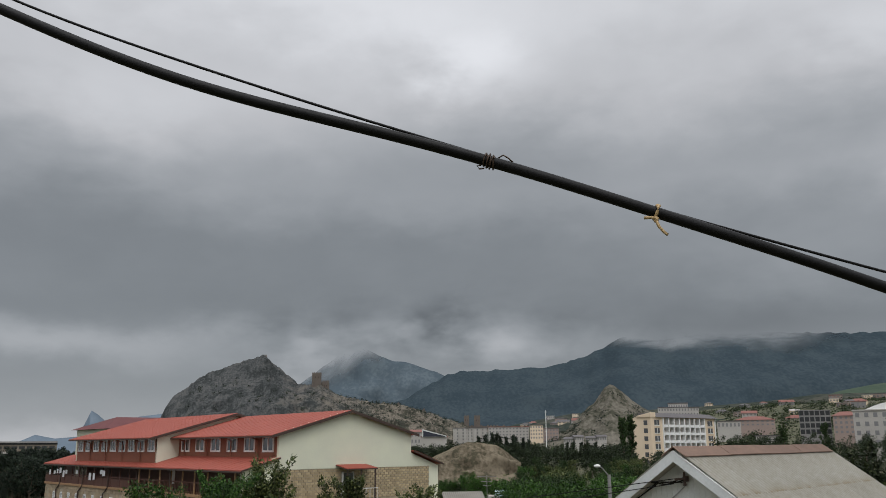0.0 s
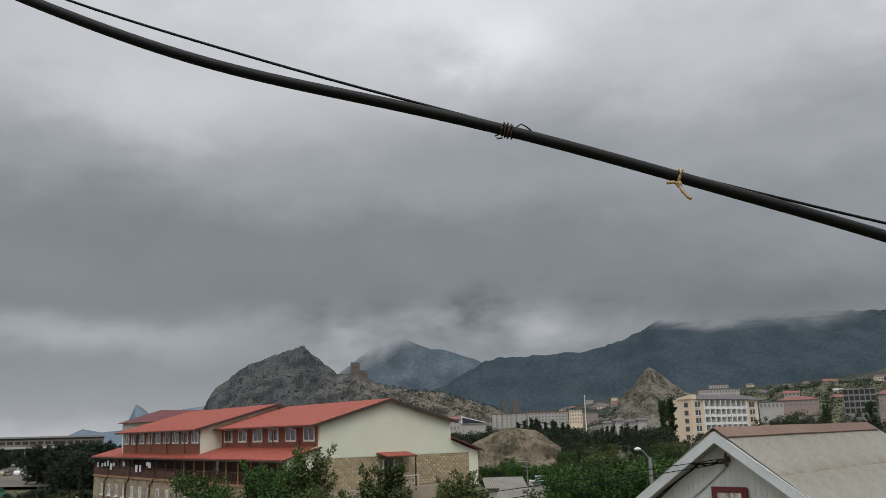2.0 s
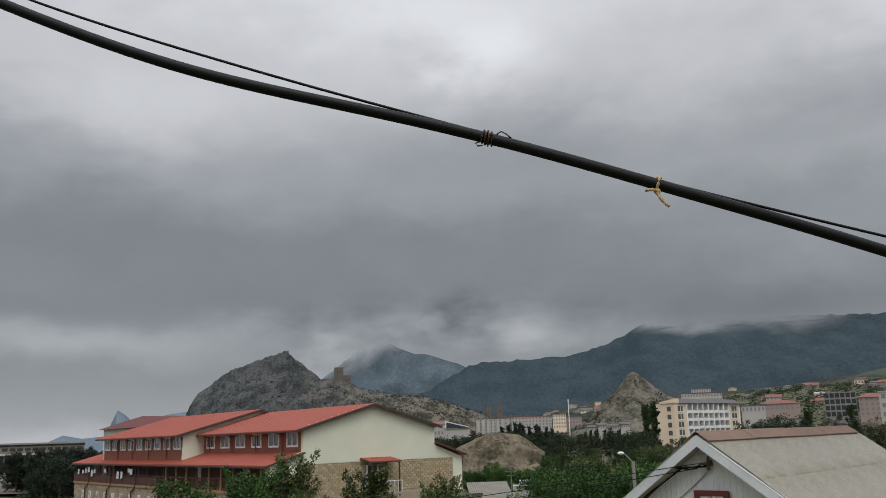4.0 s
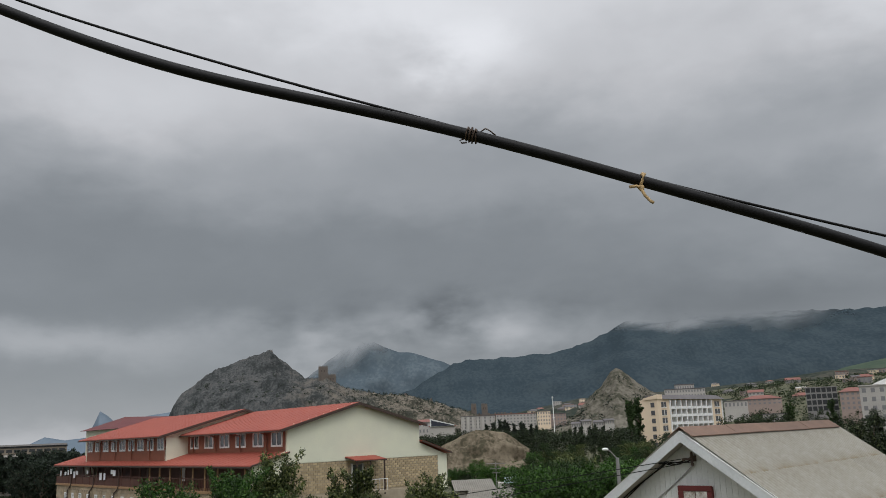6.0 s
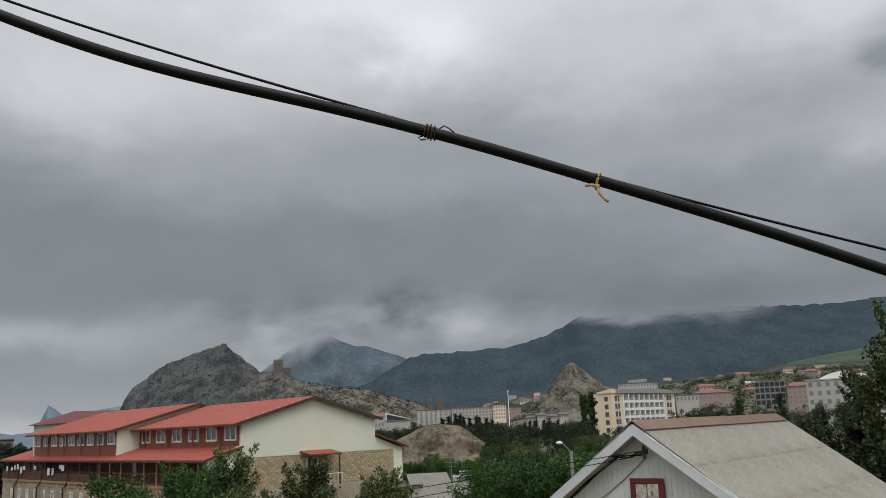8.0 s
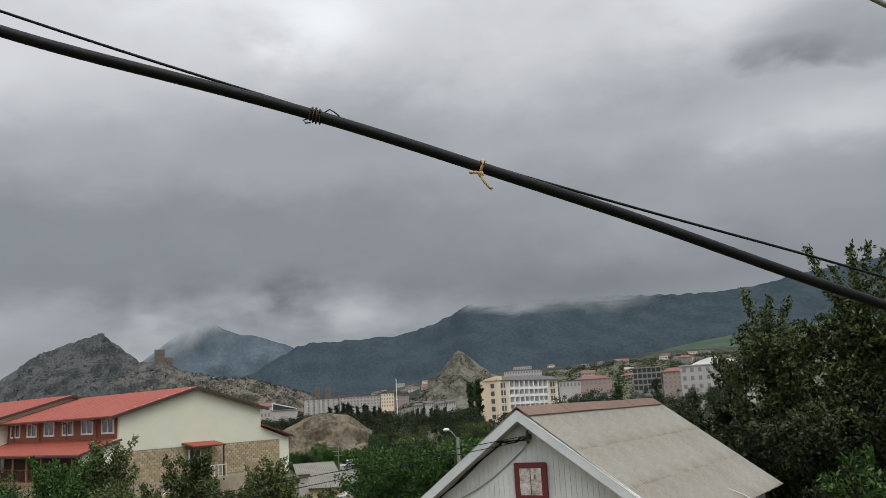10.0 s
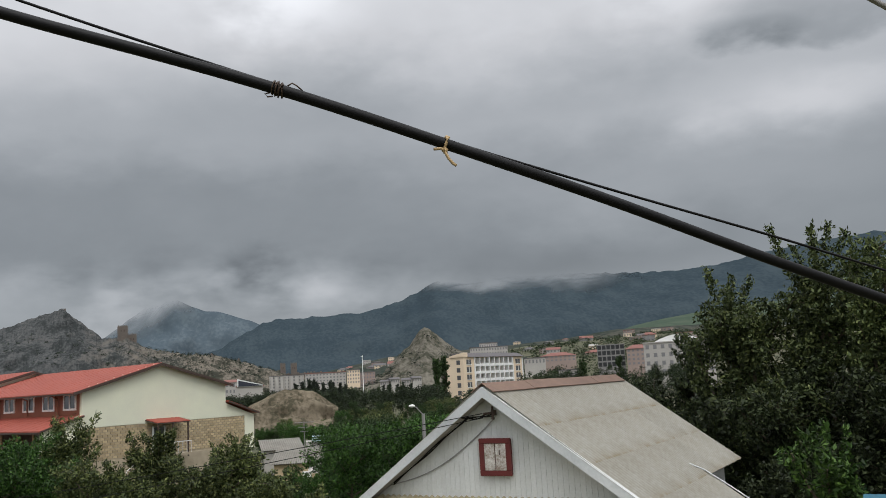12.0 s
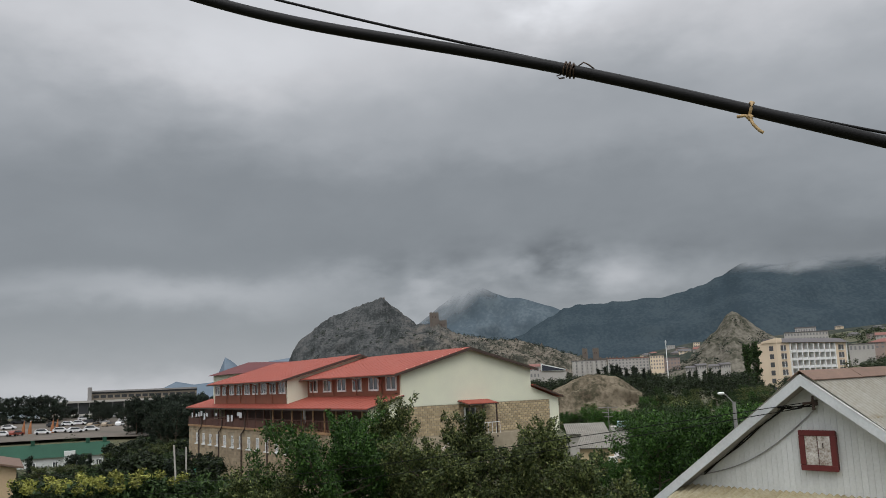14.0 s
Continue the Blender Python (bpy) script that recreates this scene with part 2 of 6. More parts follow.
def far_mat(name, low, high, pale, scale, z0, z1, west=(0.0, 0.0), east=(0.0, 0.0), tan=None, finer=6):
    """Hillside far off: scrub and bare rock; its crest fades to transparent between z0 and z1, in place of low cloud.
    west and east: (x from which the fade's base sinks or climbs, slope). tan: (x0, x1, low, high), earth that takes
    over eastwards."""
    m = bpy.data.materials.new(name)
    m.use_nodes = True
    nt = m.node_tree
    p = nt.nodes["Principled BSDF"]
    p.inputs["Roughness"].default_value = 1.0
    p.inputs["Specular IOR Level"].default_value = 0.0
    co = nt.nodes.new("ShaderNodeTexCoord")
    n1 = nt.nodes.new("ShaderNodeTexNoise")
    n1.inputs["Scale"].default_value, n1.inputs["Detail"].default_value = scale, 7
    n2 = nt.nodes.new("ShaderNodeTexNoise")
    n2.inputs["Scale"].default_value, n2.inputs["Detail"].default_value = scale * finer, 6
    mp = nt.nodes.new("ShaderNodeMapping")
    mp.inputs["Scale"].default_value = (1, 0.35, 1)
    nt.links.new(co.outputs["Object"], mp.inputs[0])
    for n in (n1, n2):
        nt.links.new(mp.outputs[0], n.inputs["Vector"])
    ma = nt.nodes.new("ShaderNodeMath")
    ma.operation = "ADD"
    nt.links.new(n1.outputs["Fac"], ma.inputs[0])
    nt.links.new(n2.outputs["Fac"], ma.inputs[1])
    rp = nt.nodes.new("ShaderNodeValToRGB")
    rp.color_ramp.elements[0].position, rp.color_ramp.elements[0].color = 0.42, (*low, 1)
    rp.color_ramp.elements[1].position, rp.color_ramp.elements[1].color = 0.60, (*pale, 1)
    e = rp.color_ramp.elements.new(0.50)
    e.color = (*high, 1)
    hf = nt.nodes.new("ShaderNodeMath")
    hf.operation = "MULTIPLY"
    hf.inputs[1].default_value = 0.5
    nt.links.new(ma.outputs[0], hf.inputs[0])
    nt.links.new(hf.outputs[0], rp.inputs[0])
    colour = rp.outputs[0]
    sp = nt.nodes.new("ShaderNodeSeparateXYZ")
    nt.links.new(co.outputs["Object"], sp.inputs[0])

    def calc(op, u, v, w=None):
        n = nt.nodes.new("ShaderNodeMath")
        n.operation = op
        for i, q in enumerate((u, v, w)):
            if isinstance(q, (int, float)):
                n.inputs[i].default_value = q
            elif q is not None:
                nt.links.new(q, n.inputs[i])
        return n.outputs[0]

    if tan:
        rt_ = nt.nodes.new("ShaderNodeValToRGB")
        rt_.color_ramp.elements[0].position, rt_.color_ramp.elements[0].color = 0.44, (*tan[2], 1)
        rt_.color_ramp.elements[1].position, rt_.color_ramp.elements[1].color = 0.56, (*tan[3], 1)
        nt.links.new(hf.outputs[0], rt_.inputs[0])
        tm = nt.nodes.new("ShaderNodeMapRange")
        tm.interpolation_type = "SMOOTHSTEP"
        tm.inputs["From Min"].default_value, tm.inputs["From Max"].default_value = tan[0], tan[1]
        nt.links.new(calc("MULTIPLY_ADD", calc("SUBTRACT", n1.outputs["Fac"], 0.5), 160.0, sp.outputs[0]), tm.inputs["Value"])
        cm = nt.nodes.new("ShaderNodeMix")
        cm.data_type = "RGBA"
        nt.links.new(tm.outputs[0], cm.inputs["Factor"])
        nt.links.new(colour, cm.inputs["A"])
        nt.links.new(rt_.outputs[0], cm.inputs["B"])
        colour = cm.outputs["Result"]
    nt.links.new(colour, p.inputs["Base Color"])
    # mix to transparent upwards, so sky shows through where cloud would hide the crest
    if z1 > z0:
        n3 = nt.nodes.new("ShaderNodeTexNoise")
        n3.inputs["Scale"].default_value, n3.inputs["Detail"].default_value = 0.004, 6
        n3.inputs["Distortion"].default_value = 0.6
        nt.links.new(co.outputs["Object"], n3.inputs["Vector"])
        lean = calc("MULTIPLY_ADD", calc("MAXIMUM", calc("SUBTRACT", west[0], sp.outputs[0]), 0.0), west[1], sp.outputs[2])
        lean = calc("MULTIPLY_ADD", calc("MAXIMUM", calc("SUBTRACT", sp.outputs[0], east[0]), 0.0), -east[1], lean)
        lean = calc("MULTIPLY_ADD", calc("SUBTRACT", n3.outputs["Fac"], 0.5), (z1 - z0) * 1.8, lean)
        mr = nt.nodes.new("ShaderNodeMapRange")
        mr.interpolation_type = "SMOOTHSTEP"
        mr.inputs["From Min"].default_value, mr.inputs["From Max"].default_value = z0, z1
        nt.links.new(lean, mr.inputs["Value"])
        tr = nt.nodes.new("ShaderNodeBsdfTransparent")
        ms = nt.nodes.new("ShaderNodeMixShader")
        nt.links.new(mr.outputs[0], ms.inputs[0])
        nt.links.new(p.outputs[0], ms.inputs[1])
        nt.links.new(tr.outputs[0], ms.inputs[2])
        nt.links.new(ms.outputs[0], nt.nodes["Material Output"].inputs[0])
    return m


M_GROUND = mat("dry grass and soil", (0.11, 0.10, 0.055), (0.045, 0.055, 0.025), 0.95, 0.08, 2.0, 0.3)
M_CREAM = mat("cream siding", (0.74, 0.74, 0.58), (0.66, 0.66, 0.53), 0.6, 0.5, 12, 0.05)
M_REDROOF = mat("red sheet metal", (0.34, 0.088, 0.061), (0.28, 0.072, 0.050), 0.6, 0.4, 9, 0.08, specular=0.15)
M_DARKTRIM = mat("dark brown trim", (0.07, 0.045, 0.035), None, 0.6, 2, 30, 0.1)
M_BROWNBOARD = mat("brown red boards", (0.26, 0.088, 0.048), (0.19, 0.066, 0.037), 0.6, 1.2, 20, 0.1)
M_DARKBOARD = mat("dark brown boards", (0.11, 0.045, 0.03), (0.07, 0.03, 0.022), 0.6, 1.2, 20, 0.1)
M_LIGHTWOOD = mat("pale timber", (0.36, 0.22, 0.11), (0.26, 0.15, 0.08), 0.7, 2, 30, 0.1)
M_STONE = mat("shell limestone", (0.50, 0.40, 0.25), (0.36, 0.28, 0.17), 0.9, 1.5, 18, 0.4, random_tone=0.22)
M_MORTAR = mat("pale mortar", (0.42, 0.36, 0.26), (0.30, 0.25, 0.18), 0.95, 2, 25, 0.3)
M_SHEDROOF = mat("grey corrugated cement sheet", (0.25, 0.235, 0.205), (0.16, 0.15, 0.125), 0.9, 0.6, 10, 0.2)
M_FARGLASS = mat("town window glass", (0.21, 0.21, 0.21), (0.16, 0.16, 0.165), 0.5, 0.5, 4, 0.0)
M_DARKPANE = mat("dark glazing and shaded openings", (0.03, 0.033, 0.035), None, 0.5, 0.5, 4, 0.0)
M_WHITE = mat("white plastic", (0.80, 0.80, 0.78), (0.72, 0.72, 0.70), 0.4, 2, 20, 0.02)
M_GLASS = mat("dark window glass", (0.07, 0.08, 0.09), (0.04, 0.045, 0.05), 0.08, 1, 5, 0.0, specular=0.8)
M_WHITEBOARD = mat("white painted boards", (0.62, 0.635, 0.62), (0.50, 0.51, 0.48), 0.6, 1.2, 25, 0.1, random_tone=0.04)
M_ASBESTOS = mat("weathered corrugated cement sheet", (0.305, 0.298, 0.262), (0.215, 0.197, 0.155), 0.9, 1.1, 14, 0.25, spread=0.55, random_tone=0.05)
stain_edge(M_ASBESTOS, 1.04, 1.23, (0.20, 0.165, 0.11))
M_YELLOWED = mat("lichen-stained cement sheet", (0.40, 0.37, 0.26), (0.26, 0.21, 0.11), 0.9, 2.2, 18, 0.25, random_tone=0.1)
M_RUST = mat("rusty ridge metal", (0.215, 0.135, 0.098), (0.14, 0.095, 0.072), 0.85, 2.5, 25, 0.3, random_tone=0.12)
M_BARGE = mat("weathered white metal", (0.62, 0.64, 0.64), (0.48, 0.50, 0.50), 0.5, 1.6, 22, 0.05)
M_REDPAINT = mat("dark red paint", (0.13, 0.022, 0.02), (0.09, 0.018, 0.016), 0.5, 4, 40, 0.1)
M_SHUTTER = mat("flaking whitewash on boards", (0.62, 0.60, 0.56), (0.22, 0.17, 0.13), 0.9, 7, 40, 0.3, spread=0.35)
M_RUBBER = mat("black cable sheath", (0.008, 0.0075, 0.0075), (0.004, 0.004, 0.004), 0.5, 30, 300, 0.05, specular=0.18)
M_BARK = mat("grey brown bark", (0.13, 0.10, 0.075), (0.07, 0.055, 0.04), 0.95, 4, 30, 0.5)
M_TWINE = mat("sand coloured cord", (0.48, 0.34, 0.17), (0.36, 0.24, 0.11), 0.7, 80, 400, 0.2)
M_WIRE = mat("brown binding wire", (0.08, 0.05, 0.03), (0.04, 0.026, 0.018), 0.5, 80, 300, 0.2, metal=0.4)
L_DARK = leaf_mat("dark olive leaves", (0.060, 0.084, 0.025), (0.185, 0.205, 0.068))
L_OLIVE = leaf_mat("olive leaves", (0.078, 0.108, 0.036), (0.18, 0.21, 0.072))
# the dense shade behind the white house is put into this leaf colour
L_SHADE = leaf_mat("shade-darkened green leaves", (0.026, 0.038, 0.014), (0.060, 0.074, 0.028))
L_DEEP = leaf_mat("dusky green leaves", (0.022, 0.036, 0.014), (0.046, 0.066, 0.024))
L_GREEN = leaf_mat("fresh green leaves", (0.034, 0.090, 0.013), (0.078, 0.165, 0.026))
L_MID = leaf_mat("mid green leaves", (0.027, 0.054, 0.014), (0.058, 0.098, 0.026))
L_PINE = leaf_mat("dark pine needles", (0.022, 0.034, 0.022), (0.04, 0.055, 0.032))
L_BRIGHT = leaf_mat("bright yellow green leaves", (0.034, 0.074, 0.012), (0.072, 0.13, 0.022))
L_YELLOW = leaf_mat("yellow flower clusters", (0.26, 0.27, 0.05), (0.42, 0.42, 0.11))

# ---- building helpers ----


def part(name, bm, material, parent=None, label="", smooth=False):
    me = bpy.data.meshes.new(name)
    bm.to_mesh(me)
    bm.free()
    me.materials.append(material)
    if smooth:
        me.polygons.foreach_set("use_smooth", [True] * len(me.polygons))
    ob = new(name, me)
    if parent:
        ob.parent = parent
    if label:
        ob["label"] = label
    return ob


def piece(name, me, parent, x, y, z, rz=0.0):
    ob = new(name, me)
    ob.parent = parent
    ob.location = (x, y, z)
    ob.rotation_euler = (0, 0, rz)
    return ob


def box(bm, x0, x1, y0, y1, z0, z1, bevel=0.0):
    m = Matrix.LocRotScale(((x0 + x1) / 2, (y0 + y1) / 2, (z0 + z1) / 2), None, (abs(x1 - x0), abs(y1 - y0), abs(z1 - z0)))
    vs = bmesh.ops.create_cube(bm, size=1, matrix=m)["verts"]
    if bevel:
        es = list({e for v in vs for e in v.link_edges})
        bmesh.ops.bevel(bm, geom=es, offset=bevel, segments=1, affect="EDGES")


def boxed(name, dims, material, parent=None, label="", bevel=0.0):
    bm = bmesh.new()
    box(bm, *dims, bevel)
    return part(name, bm, material, parent, label)


def prism(bm, poly, axis, a, b):
    """A polygon of (p, q) pairs pushed from a to b along an axis: 'y' takes (x, z), 'x' takes (y, z), 'z' takes (x, y)."""
    def at(p, q, s):
        return {"y": (p, s, q), "x": (s, p, q), "z": (p, q, s)}[axis]
    lo = [bm.verts.new(at(p, q, a)) for p, q in poly]
    hi = [bm.verts.new(at(p, q, b)) for p, q in poly]
    n = len(poly)
    bm.faces.new(lo)
    bm.faces.new(hi[::-1])
    for i in range(n):
        bm.faces.new((lo[i], hi[i], hi[(i + 1) % n], lo[(i + 1) % n]))
    bmesh.ops.recalc_face_normals(bm, faces=bm.faces)


def tube(bm, pts, radii, sides=8):
    """A round tube along points; radii one or one a point."""
    if isinstance(radii, (int, float)):
        radii = [radii] * len(pts)
    pts = [Vector(p) for p in pts]
    rings = []
    up = Vector((0.13, 0.21, 0.97))
    for i, p in enumerate(pts):
        d = (pts[min(i + 1, len(pts) - 1)] - pts[max(i - 1, 0)]).normalized()
        s = d.cross(up)
        if s.length < 0.05:
            s = d.cross(Vector((1, 0, 0)))
        s.normalize()
        u = s.cross(d)
        rings.append([bm.verts.new(p + (s * math.cos(a) + u * math.sin(a)) * radii[i]) for a in (2 * math.pi * k / sides for k in range(sides))])
    for r0, r1 in zip(rings, rings[1:]):
        for k in range(sides):
            bm.faces.new((r0[k], r0[(k + 1) % sides], r1[(k + 1) % sides], r1[k]))
    bm.faces.new(rings[0][::-1])
    bm.faces.new(rings[-1])


def thing(name, m, label, category, group="", kind=""):
    ob = new(name)
    ob.matrix_world = m
    ob.empty_display_size = 0.2
    return tagged(ob, label, category, group, kind)


def polar(az, d, z=0.0):
    a = radians(az)
    return Vector((d * math.sin(a), d * math.cos(a), z))


EYE = 8.0


def smooth01(v):
    v = min(1.0, max(0.0, v))
    return v * v * (3 - 2 * v)


def ground_z(x, y):
    """Height of the land: it falls to the sea on one side and climbs to the hills on the other."""
    d = math.hypot(x, y)
    z = 1.5 - 2.5 * smooth01((d - 22) / 40) - 3.0 * smooth01((-x - 8) / 45) * smooth01(d / 60)
    if y <= 0:
        return z
    z -= 4.0 * smooth01((-x - 60) / 35) * smooth01((d - 100) / 60) * (1 - smooth01((d - 215) / 25))
    left = smooth01((-x - 0.3 * y) / 60)
    z += left * (2.2 * smooth01((d - 180) / 100) + 2.8 * smooth01((d - 285) / 60) - 44 * smooth01((d - 390) / 120))
    right = 1 - left
    z += right * max(0.0, min(d, 950) - 260) * (0.020 + 0.054 * smooth01((x - 60) / 330))
    return z


# ---- land ----
def build_ground():
    rs = [0.0, 4, 8, 13, 20, 28, 38, 50, 64, 80, 100, 125, 155, 190, 230, 245, 260, 275, 290, 310, 330, 400, 480, 580, 700, 850, 1050, 1300, 1700, 2300, 3200, 4400]
    n = 96
    bm = bmesh.new()
    rows = []
    for r in rs[1:]:
        row = []
        for k in range(n):
            p = polar(360 * k / n, r)
            wob = 0.25 * noise.noise((p.x * 0.05, p.y * 0.05, 0)) * min(1, r / 30)
            row.append(bm.verts.new((p.x, p.y, ground_z(p.x, p.y) + wob)))
        rows.append(row)
    c = bm.verts.new((0, 0, ground_z(0, 0.1)))
    for k in range(n):
        bm.faces.new((c, rows[0][(k + 1) % n], rows[0][k]))
    for a, b in zip(rows, rows[1:]):
        for k in range(n):
            bm.faces.new((a[k], a[(k + 1) % n], b[(k + 1) % n], b[k]))
    bmesh.ops.recalc_face_normals(bm, faces=bm.faces)
    g = part("ground", bm, M_GROUND, smooth=True)
    tagged(g, "dry grassy valley ground sloping to the sea", "ground", kind="structure")


build_ground()


def ridge(name, profile, d0, depth, base, material, label, rough_amp, rough_scale, cols=160, rows_n=26, seed=0.0, power=1.0, cliff=0.0, crag=0.0):
    """A hill whose skyline follows (azimuth, elevation) stops at distance d0; it falls towards the viewer by depth metres, and behind."""
    azs = [p[0] for p in profile]
    els = [p[1] for p in profile]
    bm = bmesh.new()
    grid = []
    for i in range(cols + 1):
        az = azs[0] + (azs[-1] - azs[0]) * i / cols
        top = EYE + d0 * math.tan(radians(float(np.interp(az, azs, els))))
        top += crag * (noise.noise((az * 1.7, seed, 0)) + 0.6 * noise.noise((az * 5.1, seed, 3)) + 0.35 * noise.noise((az * 13.0, seed, 7)))
        col = []
        for j in range(rows_n + 4):
            s = j / (rows_n - 1)
            if s <= 1:
                d = d0 - depth * (1 - s)
                shape = (1 - cliff) * s ** power + cliff * smooth01((s - 0.15) / 0.7)
                z = base + (top - base) * shape
            else:
                over = j - rows_n + 1
                d = d0 + depth * 0.12 * over
                z = top - (top - base) * 0.22 * over
            p = polar(az, d)
            q = Vector((p.x * rough_scale, p.y * rough_scale, z * rough_scale * 1.5 + seed))
            w = noise.fractal(q, 0.9, 2.1, 6) * rough_amp
            fade = 0.25 + 0.75 * (1 - abs(2 * min(s, 1) - 1)) if s <= 1 else 0.4
            p = polar(az, d - w * fade * 1.2)
            col.append(bm.verts.new((p.x, p.y, z + w * fade * (0.35 if s > 0.92 else 0.7))))
        grid.append(col)
    for a, b in zip(grid, grid[1:]):
        for j in range(len(a) - 1):
            bm.faces.new((a[j], b[j], b[j + 1], a[j + 1]))
    bmesh.ops.recalc_face_normals(bm, faces=bm.faces)
    ob = part(name, bm, material, smooth=cliff == 0)
    tagged(ob, label, "hill", kind="structure")
    return ob


# distance haze is put into the colours of FARTOP, BACK, SEAHILL and MEADOW
M_FARTOP = far_mat("haze-tinted forest mountain, crest faded out", (0.035, 0.050, 0.060), (0.041, 0.057, 0.067), (0.050, 0.067, 0.076), 0.014, 248, 345, west=(770, -0.5), east=(1080, 0.26), finer=9)
M_BACK = far_mat("haze-tinted mountain, crest faded out", (0.070, 0.092, 0.108), (0.080, 0.103, 0.119), (0.100, 0.125, 0.140), 0.012, 440, 610, west=(0, 0.5))
M_MOUND = far_mat("bare brown earth", (0.066, 0.060, 0.040), (0.125, 0.104, 0.074), (0.18, 0.152, 0.110), 0.22, 0, 0)
M_SEAHILL = far_mat("haze-tinted blue headland", (0.13, 0.165, 0.20), (0.14, 0.175, 0.21), (0.155, 0.19, 0.225), 0.004, 0, 0)
M_ROCK = far_mat("grey limestone cliff with scrub", (0.040, 0.044, 0.043), (0.068, 0.071, 0.071), (0.098, 0.098, 0.094), 0.085, 0, 0, tan=(-150, -20, (0.052, 0.052, 0.040), (0.165, 0.145, 0.118)))
M_CONE = far_mat("bare tan hillside with scrub", (0.060, 0.060, 0.044), (0.112, 0.104, 0.083), (0.165, 0.152, 0.125), 0.07, 0, 0)
M_MEADOW = far_mat("haze-tinted green meadow", (0.060, 0.083, 0.062), (0.070, 0.094, 0.068), (0.080, 0.10, 0.074), 0.012, 0, 0)

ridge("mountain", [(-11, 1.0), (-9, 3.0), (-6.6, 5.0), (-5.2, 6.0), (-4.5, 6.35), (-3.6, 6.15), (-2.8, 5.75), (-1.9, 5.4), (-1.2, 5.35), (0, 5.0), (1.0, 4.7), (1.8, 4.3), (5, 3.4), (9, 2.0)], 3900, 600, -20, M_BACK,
      "haze-tinted blue-grey mountain, its top faded out like cloud", 80, 0.0030, 140, 24, 3.1)
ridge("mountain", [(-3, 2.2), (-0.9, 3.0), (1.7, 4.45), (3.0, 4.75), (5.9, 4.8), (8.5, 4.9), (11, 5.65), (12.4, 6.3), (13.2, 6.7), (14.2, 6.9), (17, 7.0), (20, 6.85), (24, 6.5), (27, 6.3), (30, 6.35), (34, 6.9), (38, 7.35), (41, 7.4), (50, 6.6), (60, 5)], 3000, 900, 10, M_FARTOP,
      "dark forested mountain ridge, haze-tinted, its crest faded as if in low cloud", 60, 0.0022, 240, 30, 7.7, 1.0, 0.0, 6.0)
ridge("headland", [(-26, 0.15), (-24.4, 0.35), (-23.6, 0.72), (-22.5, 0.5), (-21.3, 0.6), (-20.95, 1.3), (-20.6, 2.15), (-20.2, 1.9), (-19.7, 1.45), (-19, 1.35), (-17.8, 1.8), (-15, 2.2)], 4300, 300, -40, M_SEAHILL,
      "haze-tinted blue headland across the sea", 15, 0.004, 110, 10, 1.3)
ridge("fortress_rock", [(-17.2, 0.6), (-16.6, 1.7), (-16.0, 2.95), (-14.8, 3.9), (-12.5, 5.0), (-11, 5.4), (-10.35, 5.65), (-9.7, 5.05), (-9.0, 4.4), (-8.1, 3.72), (-7.6, 3.78), (-6.6, 3.75), (-5.5, 3.1), (-3.9, 2.75), (-1.3, 2.4), (0, 2.0), (2.5, 1.3), (6, 0.6)], 960, 330, 2, M_ROCK,
      "steep grey limestone rock with scrub below a ruined fortress", 11, 0.016, 340, 60, 2.2, 1.0, 0.75, 2.2)
ridge("cone_hill", [(7.5, 0.1), (9.4, 0.8), (10.3, 1.75), (11.2, 2.5), (12.0, 3.5), (12.3, 3.72), (12.6, 3.65), (13.0, 3.25), (13.8, 2.6), (14.8, 1.9), (16, 1.4), (18, 1.0)], 660, 170, 4, M_CONE,
      "bare tan conical hill with a rocky top", 4.5, 0.06, 190, 48, 5.2, 1.0, 0.0, 0.9)
ridge("mound", [(-0.6, -1.4), (0.8, -0.75), (2.0, -0.2), (3.0, 0.1), (3.7, 0.05), (4.8, -0.1), (5.6, -0.6), (6.4, -1.2)], 190, 26, 1.0, M_MOUND,
      "low bare earth mound among trees", 3.0, 0.16, 90, 22, 9.2)
# a little distance haze is mixed into this hill's base colours
M_FOOT = far_mat("scrubby foothill", (0.034, 0.043, 0.036), (0.050, 0.057, 0.047), (0.082, 0.080, 0.067), 0.03, 0, 0)
ridge("foothill", [(2.5, 0.3), (4, 0.85), (6, 1.2), (8, 1.55), (10, 1.9), (14, 2.0), (18, 2.2), (22, 2.45), (25, 2.75), (28, 2.8), (32, 2.8), (38, 2.8), (46, 2.0)], 1080, 520, 4, M_FOOT,
      "scrubby foothill dotted with houses", 16, 0.012, 200, 30, 4.4)
ridge("meadow_slope", [(22, 1.6), (24.5, 2.5), (26, 2.95), (28, 3.3), (30.5, 3.6), (34, 3.8), (40, 4.0), (47, 3.0)], 1500, 420, 30, M_MEADOW,
      "haze-tinted green meadow slope above the town", 8, 0.006, 80, 16, 8.4)

